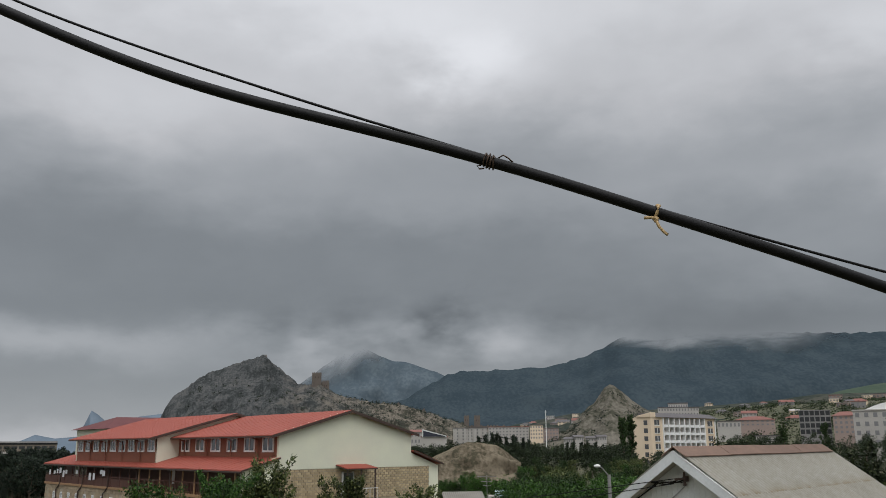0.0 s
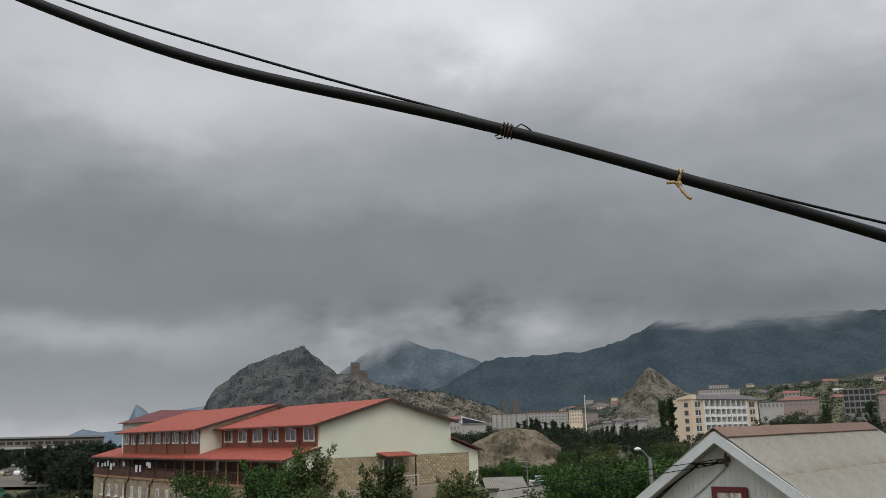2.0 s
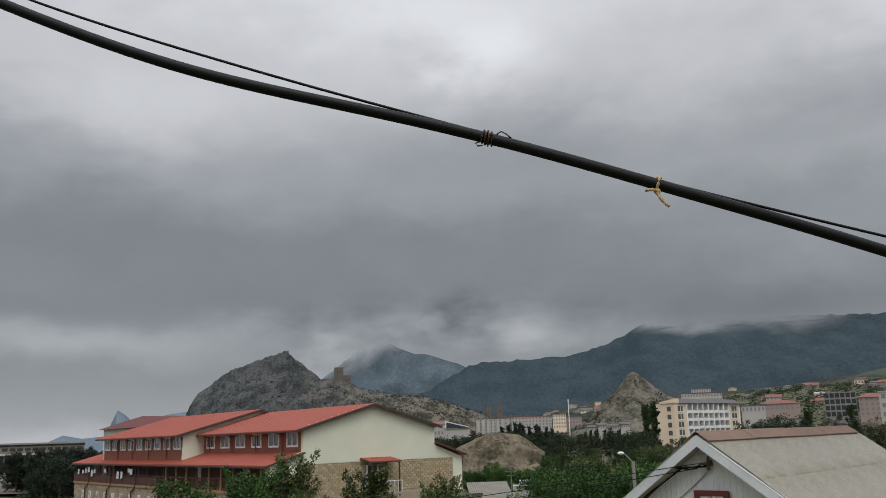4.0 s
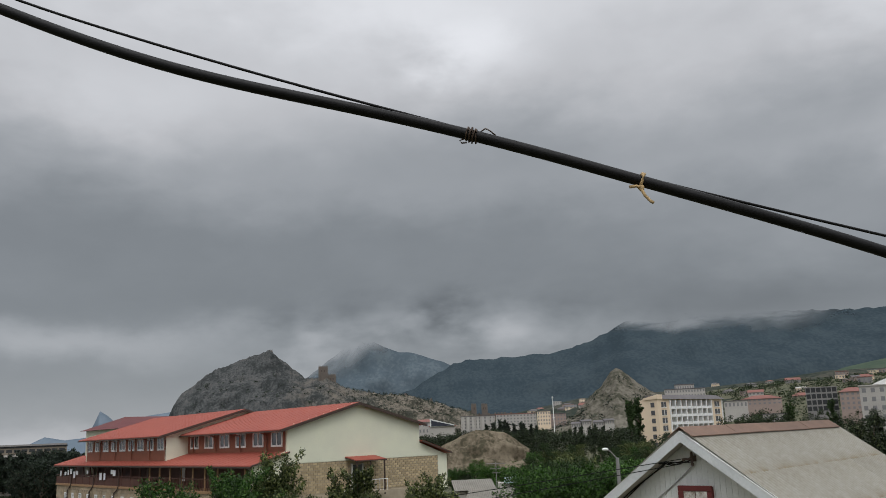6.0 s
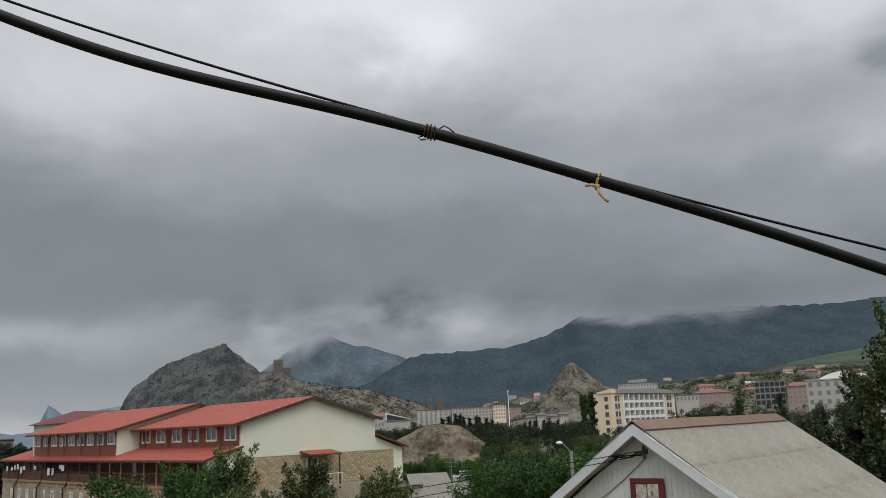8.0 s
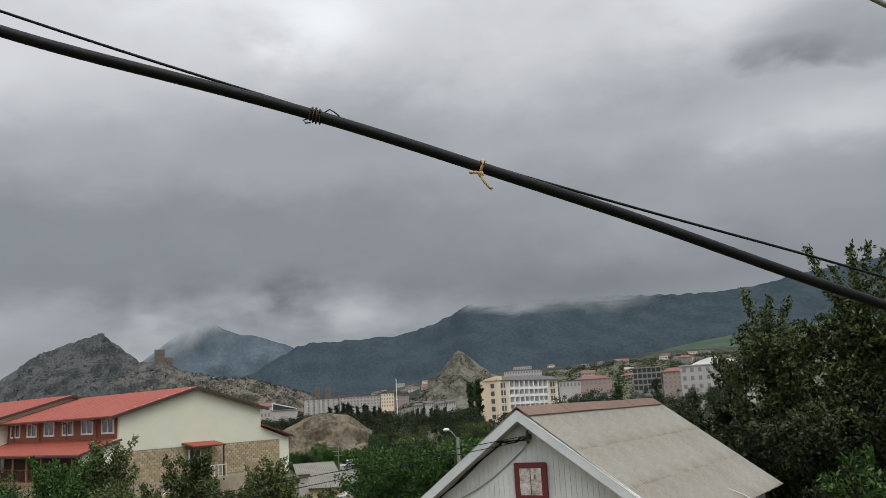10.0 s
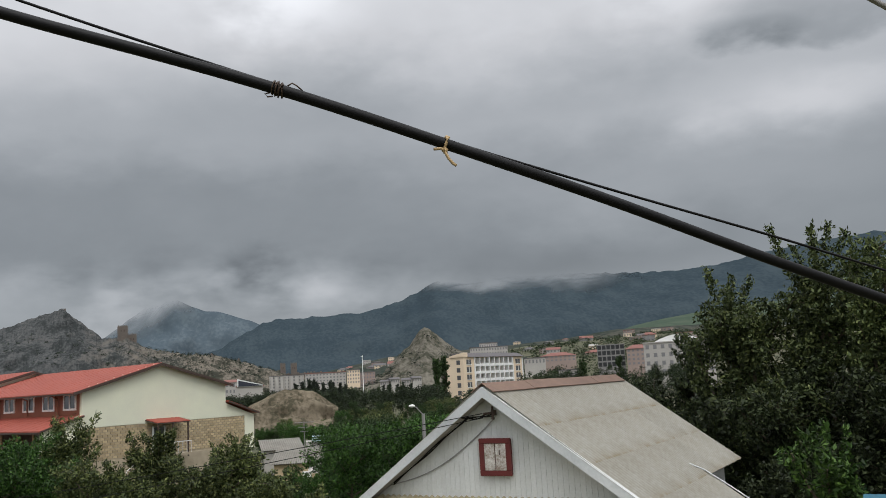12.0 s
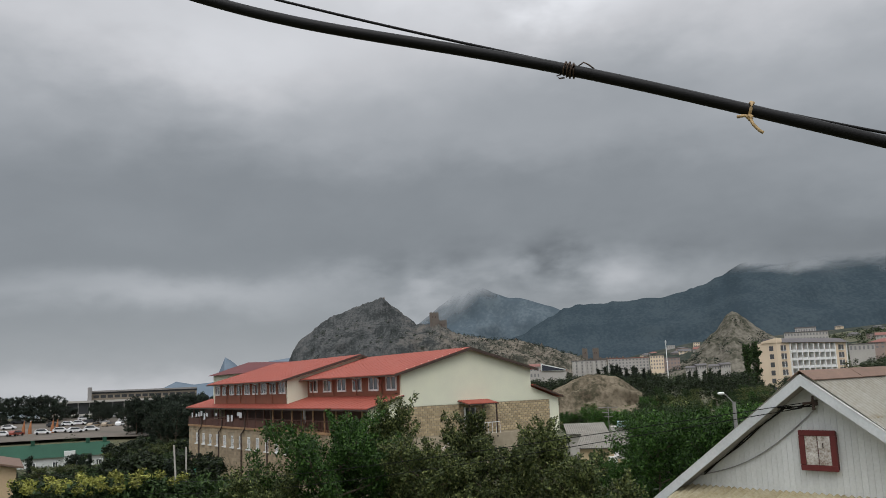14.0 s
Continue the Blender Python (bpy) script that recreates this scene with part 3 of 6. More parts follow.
# ---- overhead cable ----
def cable_pts(stops, y, n=60):
    """Points of a hanging cable in the upright plane at y, through (azimuth, elevation) stops, eased."""
    xs, zs = [], []
    for az, el in stops:
        xs.append(y * math.tan(radians(az)))
        zs.append(EYE + y / math.cos(radians(az)) * math.tan(radians(el)))
    gx = np.linspace(xs[0], xs[-1], 400)
    gz = np.interp(gx, xs, zs)
    for _ in range(3):
        gz[1:-1] = np.convolve(np.pad(gz, 18, mode="reflect", reflect_type="odd"), np.ones(37) / 37, "valid")[1:-1]
    pts = [(x, y, float(np.interp(x, gx, gz))) for x in np.linspace(xs[0], xs[-1], n)]
    # run on straight, past the view, towards the posts
    first, last = Vector(pts[0]), Vector(pts[-1])
    before, after = (first - Vector(pts[3])).normalized(), (last - Vector(pts[-4])).normalized()
    return [tuple(first + before * 4)] + pts + [tuple(last + after * 4)]


CABLE_Y = 1.25
cable_line = cable_pts([(-36, 27.3), (-27.4, 25.55), (-23.2, 24.65), (-20.5, 23.97), (-16.7, 23.35), (-13.1, 22.6), (-8.9, 22.3), (-5.3, 21.6), (3.4, 19.6), (10.4, 17.35), (14.7, 15.6), (21.1, 13.0), (24.4, 11.75), (33.1, 7.2), (42.8, 2.4), (52, -2.2)], CABLE_Y, 90)


def on_cable(az):
    x = CABLE_Y * math.tan(radians(az))
    i = min(range(len(cable_line) - 1), key=lambda k: abs(cable_line[k][0] - x))
    a, b = Vector(cable_line[i]), Vector(cable_line[i + 1])
    return a, (b - a).normalized()


def coil(bm, az, radius, wire, turns, width, wob=0.0):
    p, d = on_cable(az)
    s = Vector((0, 1, 0))
    u = d.cross(s)
    pts = []
    n = int(turns * 14)
    for k in range(n + 1):
        a = 2 * math.pi * turns * k / n
        r = radius + wob * math.sin(a * 0.7)
        pts.append(p + d * (width * (k / n - 0.5) + wob * math.sin(a * 1.3)) + s * math.cos(a) * r + u * math.sin(a) * r)
    tube(bm, pts, wire, 6)
    return p, d, u


def build_cable():
    bm = bmesh.new()
    tube(bm, cable_line, 0.0088, 14)
    c = part("cable", bm, M_RUBBER, smooth=True)
    tagged(c, "thick black sheathed cable sagging across the sky", "cable")
    bm = bmesh.new()
    p, d, u = coil(bm, 3.4, 0.0098, 0.0013, 5, 0.018, 0.0012)
    coil(bm, 3.9, 0.0102, 0.0013, 2, 0.006, 0.0015)
    tube(bm, [p + d * 0.012 + u * 0.009, p + d * 0.018 + u * 0.016, p + d * 0.026 + u * 0.014, p + d * 0.036 + u * 0.009], 0.0011, 6)
    tube(bm, [p - d * 0.010 - u * 0.009, p - d * 0.016 - u * 0.013, p - d * 0.011 - u * 0.016, p - d * 0.004 - u * 0.013], 0.0012, 6)
    part("wire_binding", bm, M_WIRE, c, "rusty brown wire wound round the cable", True)
    bm = bmesh.new()
    p, d, u = coil(bm, 14.7, 0.0112, 0.0024, 1.3, 0.004)
    k = p - u * 0.013 - Vector((0, 0.008, 0))
    tube(bm, [k + d * 0.004 + u * 0.003, k - u * 0.003, k - d * 0.003 - u * 0.001, k + d * 0.001 + u * 0.003, k + d * 0.004 - u * 0.001, k - u * 0.004], 0.0027, 7)
    tube(bm, [k, k + d * 0.009 - u * 0.010, k + d * 0.019 - u * 0.016, k + d * 0.025 - u * 0.018], 0.0024, 7)
    tube(bm, [k + d * 0.003, k - d * 0.006 + u * 0.0005, k - d * 0.016 - u * 0.004], 0.0024, 7)
    part("cord_tie", bm, M_TWINE, c, "sand-coloured cord knotted round the cable", True)
    # thin carrying wire: above the cable, bound to it between the two ties
    st = [(-36, 28.0), (-27.4, 26.25), (-16.9, 24.6), (-5.3, 22.05), (3.4, 19.85), (9, 17.95), (14.8, 15.75), (21.1, 13.55), (29.5, 10.1), (33.2, 8.75), (43.1, 4.1), (52, -0.3)]
    bm = bmesh.new()
    tube(bm, cable_pts(st, CABLE_Y + 0.012, 80), 0.0022, 8)
    w = part("carrying_wire", bm, M_RUBBER, smooth=True)
    tagged(w, "thin black steel wire carrying the cable", "wire")
    # a second pair higher up
    bm = bmesh.new()
    tube(bm, cable_pts([(30, 30), (35, 26.5), (40.35, 22.7), (45.2, 18.5), (50, 14), (55, 9)], 1.6, 40), 0.0065, 10)
    w = part("cable", bm, mat("grey cable sheath", (0.27, 0.255, 0.23), (0.23, 0.22, 0.20), 0.6, 20, 200, 0.02), smooth=True)
    tagged(w, "weathered grey cable above the black one", "cable")
    bm = bmesh.new()
    tube(bm, cable_pts([(30, 29.7), (36, 26.0), (41.35, 22.5), (45.3, 19.25), (50, 15), (55, 10.5)], 1.6, 40), 0.0026, 8)
    w = part("carrying_wire", bm, M_RUBBER, smooth=True)
    tagged(w, "thin black wire beside the grey cable", "wire")


build_cable()


# ---- long hotel with red roofs ----
def window_unit(parent, w, h, m, bars=1, frame=0.07, mats=None):
    """A framed window with panes, its face in the local xz plane towards -y; returns the window part."""
    fm, gm = mats or (M_WHITE, M_GLASS)
    bm = bmesh.new()
    box(bm, -w / 2, w / 2, -0.04, 0.05, h - frame, h)
    box(bm, -w / 2, w / 2, -0.04, 0.05, 0, frame)
    box(bm, -w / 2, -w / 2 + frame, -0.04, 0.05, frame, h - frame)
    box(bm, w / 2 - frame, w / 2, -0.04, 0.05, frame, h - frame)
    for k in range(bars):
        x = -w / 2 + w * (k + 1) / (bars + 1)
        box(bm, x - frame * 0.45, x + frame * 0.45, -0.035, 0.05, frame, h - frame)
    win = part("window", bm, fm, parent)
    win.matrix_local = m
    bm = bmesh.new()
    box(bm, -w / 2 + frame * 0.9, w / 2 - frame * 0.9, 0.0, 0.02, frame * 0.9, h - frame * 0.9)
    part("pane", bm, gm, win)
    return win


HALL_UNIT1 = (20.0, 43.8)
HALL_W = 14.14


def roof_slab(bm, x0, z0, x1, z1, y0, y1, t=0.12):
    prism(bm, [(x0, z0), (x1, z1), (x1, z1 + t), (x0, z0 + t)], "y", y0, y1)


def seams(parent, x0, z0, x1, z1, y0, y1, step, t=0.12):
    """Standing seams, one strip each, along a roof slope."""
    bm = bmesh.new()
    prism(bm, [(x0, z0 + t - 0.005), (x1, z1 + t - 0.005), (x1, z1 + t + 0.016), (x0, z0 + t + 0.016)], "y", -0.025, 0.025)
    me = bpy.data.meshes.new("seam")
    bm.to_mesh(me)
    bm.free()
    me.materials.append(M_REDROOF)
    n = int((y1 - y0) / step)
    for k in range(n + 1):
        piece("seam", me, parent, 0, y0 + 0.04 + (y1 - y0 - 0.08) * k / n, 0)


def build_hall():
    h = thing("long_hotel", pose(-12.04, 74.0, EYE, 0, 0, 39), "long two-unit hotel with red metal roofs, cream gable and stone base", "building")
    W, z_eave, z_ridge, z_step, z_low, z_stone = HALL_W, 1.0, 2.95, -0.95, -1.95, -2.0
    y1, y2 = HALL_UNIT1
    # gable end: cream siding above, stone below
    bm = bmesh.new()
    prism(bm, [(-3.2, z_low), (0, z_step), (0, z_eave), (W / 2, z_ridge), (W, z_eave), (W, -0.75), (17.4, z_low), (17.4, -2.0), (-3.2, -2.0)], "y", 0, 0.3)
    part("gable_wall", bm, M_CREAM, h, "cream horizontal siding")
    bm = bmesh.new()
    zz = -1.95
    while zz < 2.9:
        xa, xb = (0.02, W - 0.02)
        if zz > z_eave:
            half = (z_ridge - zz) / (z_ridge - z_eave) * W / 2
            xa, xb = W / 2 - half, W / 2 + half
        elif zz < -0.95:
            xa = -3.2 * min(1.0, max(0.0, -0.95 - zz - 0.22) / 1.0)
            xb = W + 3.26 * min(1.0, max(0.0, -0.75 - zz - 0.24) / 1.2)
        if xb - xa > 0.6:
            box(bm, xa + 0.1, xb - 0.1, -0.018, 0.002, zz, zz + 0.19)
        zz += 0.205
    part("siding", bm, M_CREAM, h)
    boxed("stone_base", (-3.2, 16.3, 0.06, 0.4, -12, -2.0), M_MORTAR, h, "pale mortar behind stone blocks")
    boxed("corner_panel", (16.3, 17.4, -0.02, 0.4, -5.0, -2.0), M_CREAM, h)
    boxed("corner_panel", (-3.25, -0.4, -0.02, 0.06, -5.2, -2.0), M_CREAM, h)
    boxed("plinth", (0.2, 16.3, -0.12, 0.06, -6.6, -4.75), M_MORTAR, h)
    # long walls
    boxed("side_wall", (0.0, 0.25, 0.3, y1, -2.0, z_eave), M_BROWNBOARD, h, "red-brown upper storey boards")
    boxed("side_wall", (-2.3, -2.05, y1, y2, -2.0, z_eave), M_BROWNBOARD, h, "red-brown upper storey boards")
    bm = bmesh.new()
    prism(bm, [(-2.3, -1.6), (-2.3, z_eave), (W / 2 - 1, z_ridge + 0.3), (W, z_eave), (W, -1.6)], "y", y1 - 0.02, y1 + 0.25)
    part("gable_wall", bm, M_CREAM, h, "cream end wall between the units")
    bm = bmesh.new()
    prism(bm, [(-2.3, -1.6), (-2.3, z_eave), (W / 2 - 1, z_ridge + 0.3), (W, z_eave), (W, -12), (-2.3, -12)], "y", y2, y2 + 0.3)
    part("gable_wall", bm, M_CREAM, h)
    boxed("back_wall", (17.1, 17.4, 0.4, 52, -12, -2.0), M_CREAM, h)
    boxed("back_wall", (W - 0.3, W, 0.3, y2, -2.0, z_eave), M_CREAM, h)
    boxed("side_wall", (-3.2, -2.9, 0.4, 52, -12, -4.4), M_MORTAR, h, "sand stone block wall below the gallery")
    boxed("end_wall", (-3.2, 17.4, 51.7, 52, -12, -4.4), M_MORTAR, h)
    # roofs
    rise = (z_ridge - z_eave) / (W / 2)
    for xl, ya, yb, dz in ((0.0, -0.5, y1 - 0.05, 0.0), (-2.3, y1 - 0.55, y2 + 0.5, 0.02)):
        xm = W / 2 if xl == 0 else W / 2 - 1.0
        zr = z_ridge + dz if xl == 0 else z_ridge + 0.32
        sl = (zr - z_eave) / (xm - xl)
        bm = bmesh.new()
        roof_slab(bm, xl - 0.9, z_eave - 0.9 * sl, xm, zr, ya, yb)
        seams(h, xl - 0.9, z_eave - 0.9 * sl, xm, zr, ya, yb, 1.1)
        part("roof", bm, M_REDROOF, h, "red sheet metal roof with standing seams")
        bm = bmesh.new()
        sr = (zr - z_eave) / (W - xm)
        roof_slab(bm, xm, zr, W + 0.5, z_eave - 0.5 * sr, ya, yb)
        part("roof", bm, M_REDROOF, h)
        bm = bmesh.new()
        roof_slab(bm, xl - 0.92, z_eave - 0.92 * sl - 0.13, xm, zr - 0.13, ya - 0.05, ya + 0.02, 0.24)
        roof_slab(bm, xm, zr - 0.13, W + 0.52, z_eave - 0.52 * sr - 0.13, ya - 0.05, ya + 0.02, 0.24)
        part("verge_board", bm, M_DARKTRIM, h, "dark brown verge board")
        boxed("gutter", (xl - 1.02, xl - 0.88, ya, yb, z_eave - 0.9 * sl - 0.08, z_eave - 0.9 * sl + 0.04), M_DARKTRIM, h)
    sl = 0.27
    bm = bmesh.new()
    roof_slab(bm, -3.55, -2.05, 0.0, -2.05 + 3.55 * sl, -0.4, 52.3)
    seams(h, -3.55, -2.05, 0.0, -2.05 + 3.55 * sl, -0.4, 52.3, 1.1)
    part("gallery_roof", bm, M_REDROOF, h, "red sheet metal roof over the gallery")
    bm = bmesh.new()
    roof_slab(bm, -3.57, -2.07, 0.0, -2.07 + 3.55 * sl, -0.46, -0.38, 0.13)
    part("verge_board", bm, M_DARKTRIM, h)
    boxed("gutter", (-3.68, -3.53, -0.4, 52.3, -2.16, -2.02), M_DARKTRIM, h)
    bm = bmesh.new()
    roof_slab(bm, W, -0.62, 17.7, -1.84, -0.45, 52.3)
    part("back_roof", bm, M_REDROOF, h)
    bm = bmesh.new()
    roof_slab(bm, W, -0.68, 17.72, -1.90, -0.5, -0.42, 0.15)
    part("verge_board", bm, M_DARKTRIM, h)
    # third block behind with darker red roof
    dull = mat("dull dark red sheet", (0.14, 0.040, 0.040), None, 0.8, 0.4, 9, 0.05)
    bm = bmesh.new()
    c = [bm.verts.new(v) for v in ((5.4, 56.4, 2.45), (23, 56.4, 2.45), (23, 71.6, 2.45), (5.4, 71.6, 2.45), (9.4, 64, 4.25), (23, 64, 4.25))]
    for f in ((0, 1, 5, 4), (1, 2, 5), (2, 3, 4, 5), (3, 0, 4), (3, 2, 1, 0)):
        bm.faces.new([c[i] for i in f])
    part("rear_roof", bm, dull, h, "dull dark red rear roof")
    bm = bmesh.new()
    prism(bm, [(57.2, -6), (57.2, 2.44), (70.8, 2.44), (70.8, -6)], "x", 6.1, 22.5)
    part("rear_wall", bm, M_CREAM, h)
    # gallery: floor, back wall, posts, rail
    boxed("gallery_floor", (-3.35, 0.0, 0.4, 52, -4.4, -4.15), M_LIGHTWOOD, h, "timber gallery floor edge")
    boxed("gallery_back", (-1.0, -0.8, 0.4, 52, -4.15, -1.75), M_DARKBOARD, h, "dark brown gallery wall")
    boxed("gallery_end", (-3.2, -0.8, 0.3, 0.45, -5.0, -1.9), M_CREAM, h)
    bmp = bmesh.new()
    box(bmp, -0.06, 0.06, -0.06, 0.06, 0, 2.15, 0.01)
    post = bpy.data.meshes.new("post")
    bmp.to_mesh(post)
    bmp.free()
    dark = post.copy()
    post.materials.append(M_LIGHTWOOD)
    dark.materials.append(M_DARKBOARD)
    y = 1.2
    while y < 52:
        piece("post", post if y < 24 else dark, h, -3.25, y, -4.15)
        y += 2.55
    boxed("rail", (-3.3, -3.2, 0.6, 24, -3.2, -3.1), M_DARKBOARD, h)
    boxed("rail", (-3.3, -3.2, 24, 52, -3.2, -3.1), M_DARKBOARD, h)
    boxed("parapet", (-3.28, -3.22, 24, 52, -4.15, -3.3), M_DARKBOARD, h, "dark brown parapet boards")
    bm = bmesh.new()
    y = 1.2
    while y < 24:
        box(bm, -3.27, -3.23, y, y + 0.05, -4.15, -3.15)
        y += 0.32
    part("balustrade", bm, M_DARKBOARD, h)
    boxed("gallery_window", (-1.06, -1.0, 18.2, 19.3, -3.6, -2.2), M_WHITE, h)
    # upper windows
    rot = Euler((0, 0, radians(-90))).to_matrix().to_4x4()
    for k in range(6):
        window_unit(h, 1.95, 1.35, Matrix.Translation((-0.03, 1.75 + k * 3.32, -0.55)) @ rot, 1, 0.16)
    for k in range(9):
        window_unit(h, 1.75, 1.35, Matrix.Translation((-2.33, y1 + 1.3 + k * 2.66, -0.55)) @ rot, 1, 0.17)
    # stone storey windows with sills
    for k in range(12):
        window_unit(h, 0.8, 1.3, Matrix.Translation((-3.22, 18 + k * 2.75, -6.5)) @ rot, 1, 0.1)
        boxed("sill", (-3.4, -3.2, 17.4 + k * 2.75, 18.6 + k * 2.75, -6.62, -6.5), M_WHITE, h)
    # downpipes
    for yy in (14.5, 22.5, 30.5, 38.5, 46.5):
        bm = bmesh.new()
        tube(bm, [(-3.6, yy - 0.6, -2.1), (-3.35, yy - 0.6, -2.4), (-3.35, yy - 0.6, -4.2), (-3.38, yy - 0.1, -4.6), (-3.38, yy + 0.6, -4.9), (-3.38, yy + 0.6, -11.6)], 0.075, 8)
        part("downpipe", bm, M_DARKTRIM, h, "dark brown downpipe")
    for yy in (3.4, 8.4, 13.4, 18.4):
        bm = bmesh.new()
        tube(bm, [(-0.85, yy, 0.75), (-0.15, yy, 0.45), (-0.12, yy, -0.9)], 0.06, 8)
        part("downpipe", bm, M_BROWNBOARD, h)
    for yy in (24, 29, 34, 39):
        bm = bmesh.new()
        tube(bm, [(-3.15, yy, 0.7), (-2.42, yy, 0.45), (-2.4, yy, -1.5)], 0.06, 8)
        part("downpipe", bm, M_BROWNBOARD, h)
    # canopy over the door on the gable end
    bm = bmesh.new()
    prism(bm, [(0.0, -1.72), (-1.7, -2.02), (-1.7, -1.96), (0.0, -1.66)], "x", 5.75, 9.0)
    c = part("canopy", bm, M_REDROOF, h, "small red canopy on dark posts")
    bm = bmesh.new()
    prism(bm, [(0.0, -1.8), (-1.72, -2.1), (-1.72, -2.02), (0.0, -1.73)], "x", 5.7, 9.05)
    part("fascia", bm, M_DARKTRIM, c)
    for px in (5.9, 7.35, 8.85):
        boxed("post", (px - 0.05, px + 0.05, -1.65, -1.55, -5.0, -2.05), M_DARKTRIM, c)
    boxed("door", (6.5, 7.5, -0.06, 0.0, -4.6, -2.4), M_GLASS, h, "dark glazed door")
    boxed("door_frame", (6.38, 6.5, -0.1, 0.02, -4.6, -2.3), M_WHITE, h)
    boxed("door_frame", (7.5, 7.62, -0.1, 0.02, -4.6, -2.3), M_WHITE, h)
    boxed("landing", (5.6, 9.2, -1.75, 0.0, -4.85, -4.65), M_MORTAR, h)
    rail = boxed("railing", (5.7, 9.1, -1.71, -1.66, -3.72, -3.66), M_WHITE, h, "thin white metal railing")
    for k in range(9):
        x = 5.7 + k * 0.42
        boxed("baluster", (x, x + 0.03, -1.7, -1.67, -4.65, -3.72), M_WHITE, rail)
    for k in range(9):
        boxed("stair_step", (5.6 - 0.3 * (k + 1), 5.6 - 0.3 * k, -1.7, -0.4, -4.95 - 0.18 * k, -4.85 - 0.18 * k), M_MORTAR, h)
    bm = bmesh.new()
    tube(bm, [(2.9, -1.7, -5.6), (5.6, -1.7, -3.75)], 0.03, 6)
    tube(bm, [(2.9, -1.7, -6.3), (2.9, -1.7, -5.6)], 0.03, 6)
    part("handrail", bm, M_WHITE, h)
    return h


hall = build_hall()


# ---- near house with a white gable ----
HOUSE = pose(4.41, 15.38, EYE, 0, 0, -44)
HOUSE_PITCH = 0.705
HOUSE_LEN = 7.2


def corrugated(bm, width, length, pitch=0.13, amp=0.02, per=6, thick=0.008):
    """A corrugated sheet in the local plane: waves across x, running along y, from the origin."""
    n = int(width / pitch * per)
    prev = None
    for i in range(n + 1):
        x = width * i / n
        z = amp * math.cos(2 * math.pi * x / pitch)
        cur = [bm.verts.new((x, 0, z)), bm.verts.new((x, length, z)), bm.verts.new((x, length, z - thick)), bm.verts.new((x, 0, z - thick))]
        if prev:
            for k in range(4):
                bm.faces.new((prev[k], prev[(k + 1) % 4], cur[(k + 1) % 4], cur[k]))
        else:
            bm.faces.new(cur)
        prev = cur
    bm.faces.new(prev[::-1])
    bmesh.ops.recalc_face_normals(bm, faces=bm.faces)


def sheet_mesh(name, width, length, material):
    bm = bmesh.new()
    corrugated(bm, width, length)
    me = bpy.data.meshes.new(name)
    bm.to_mesh(me)
    bm.free()
    me.materials.append(material)
    return me


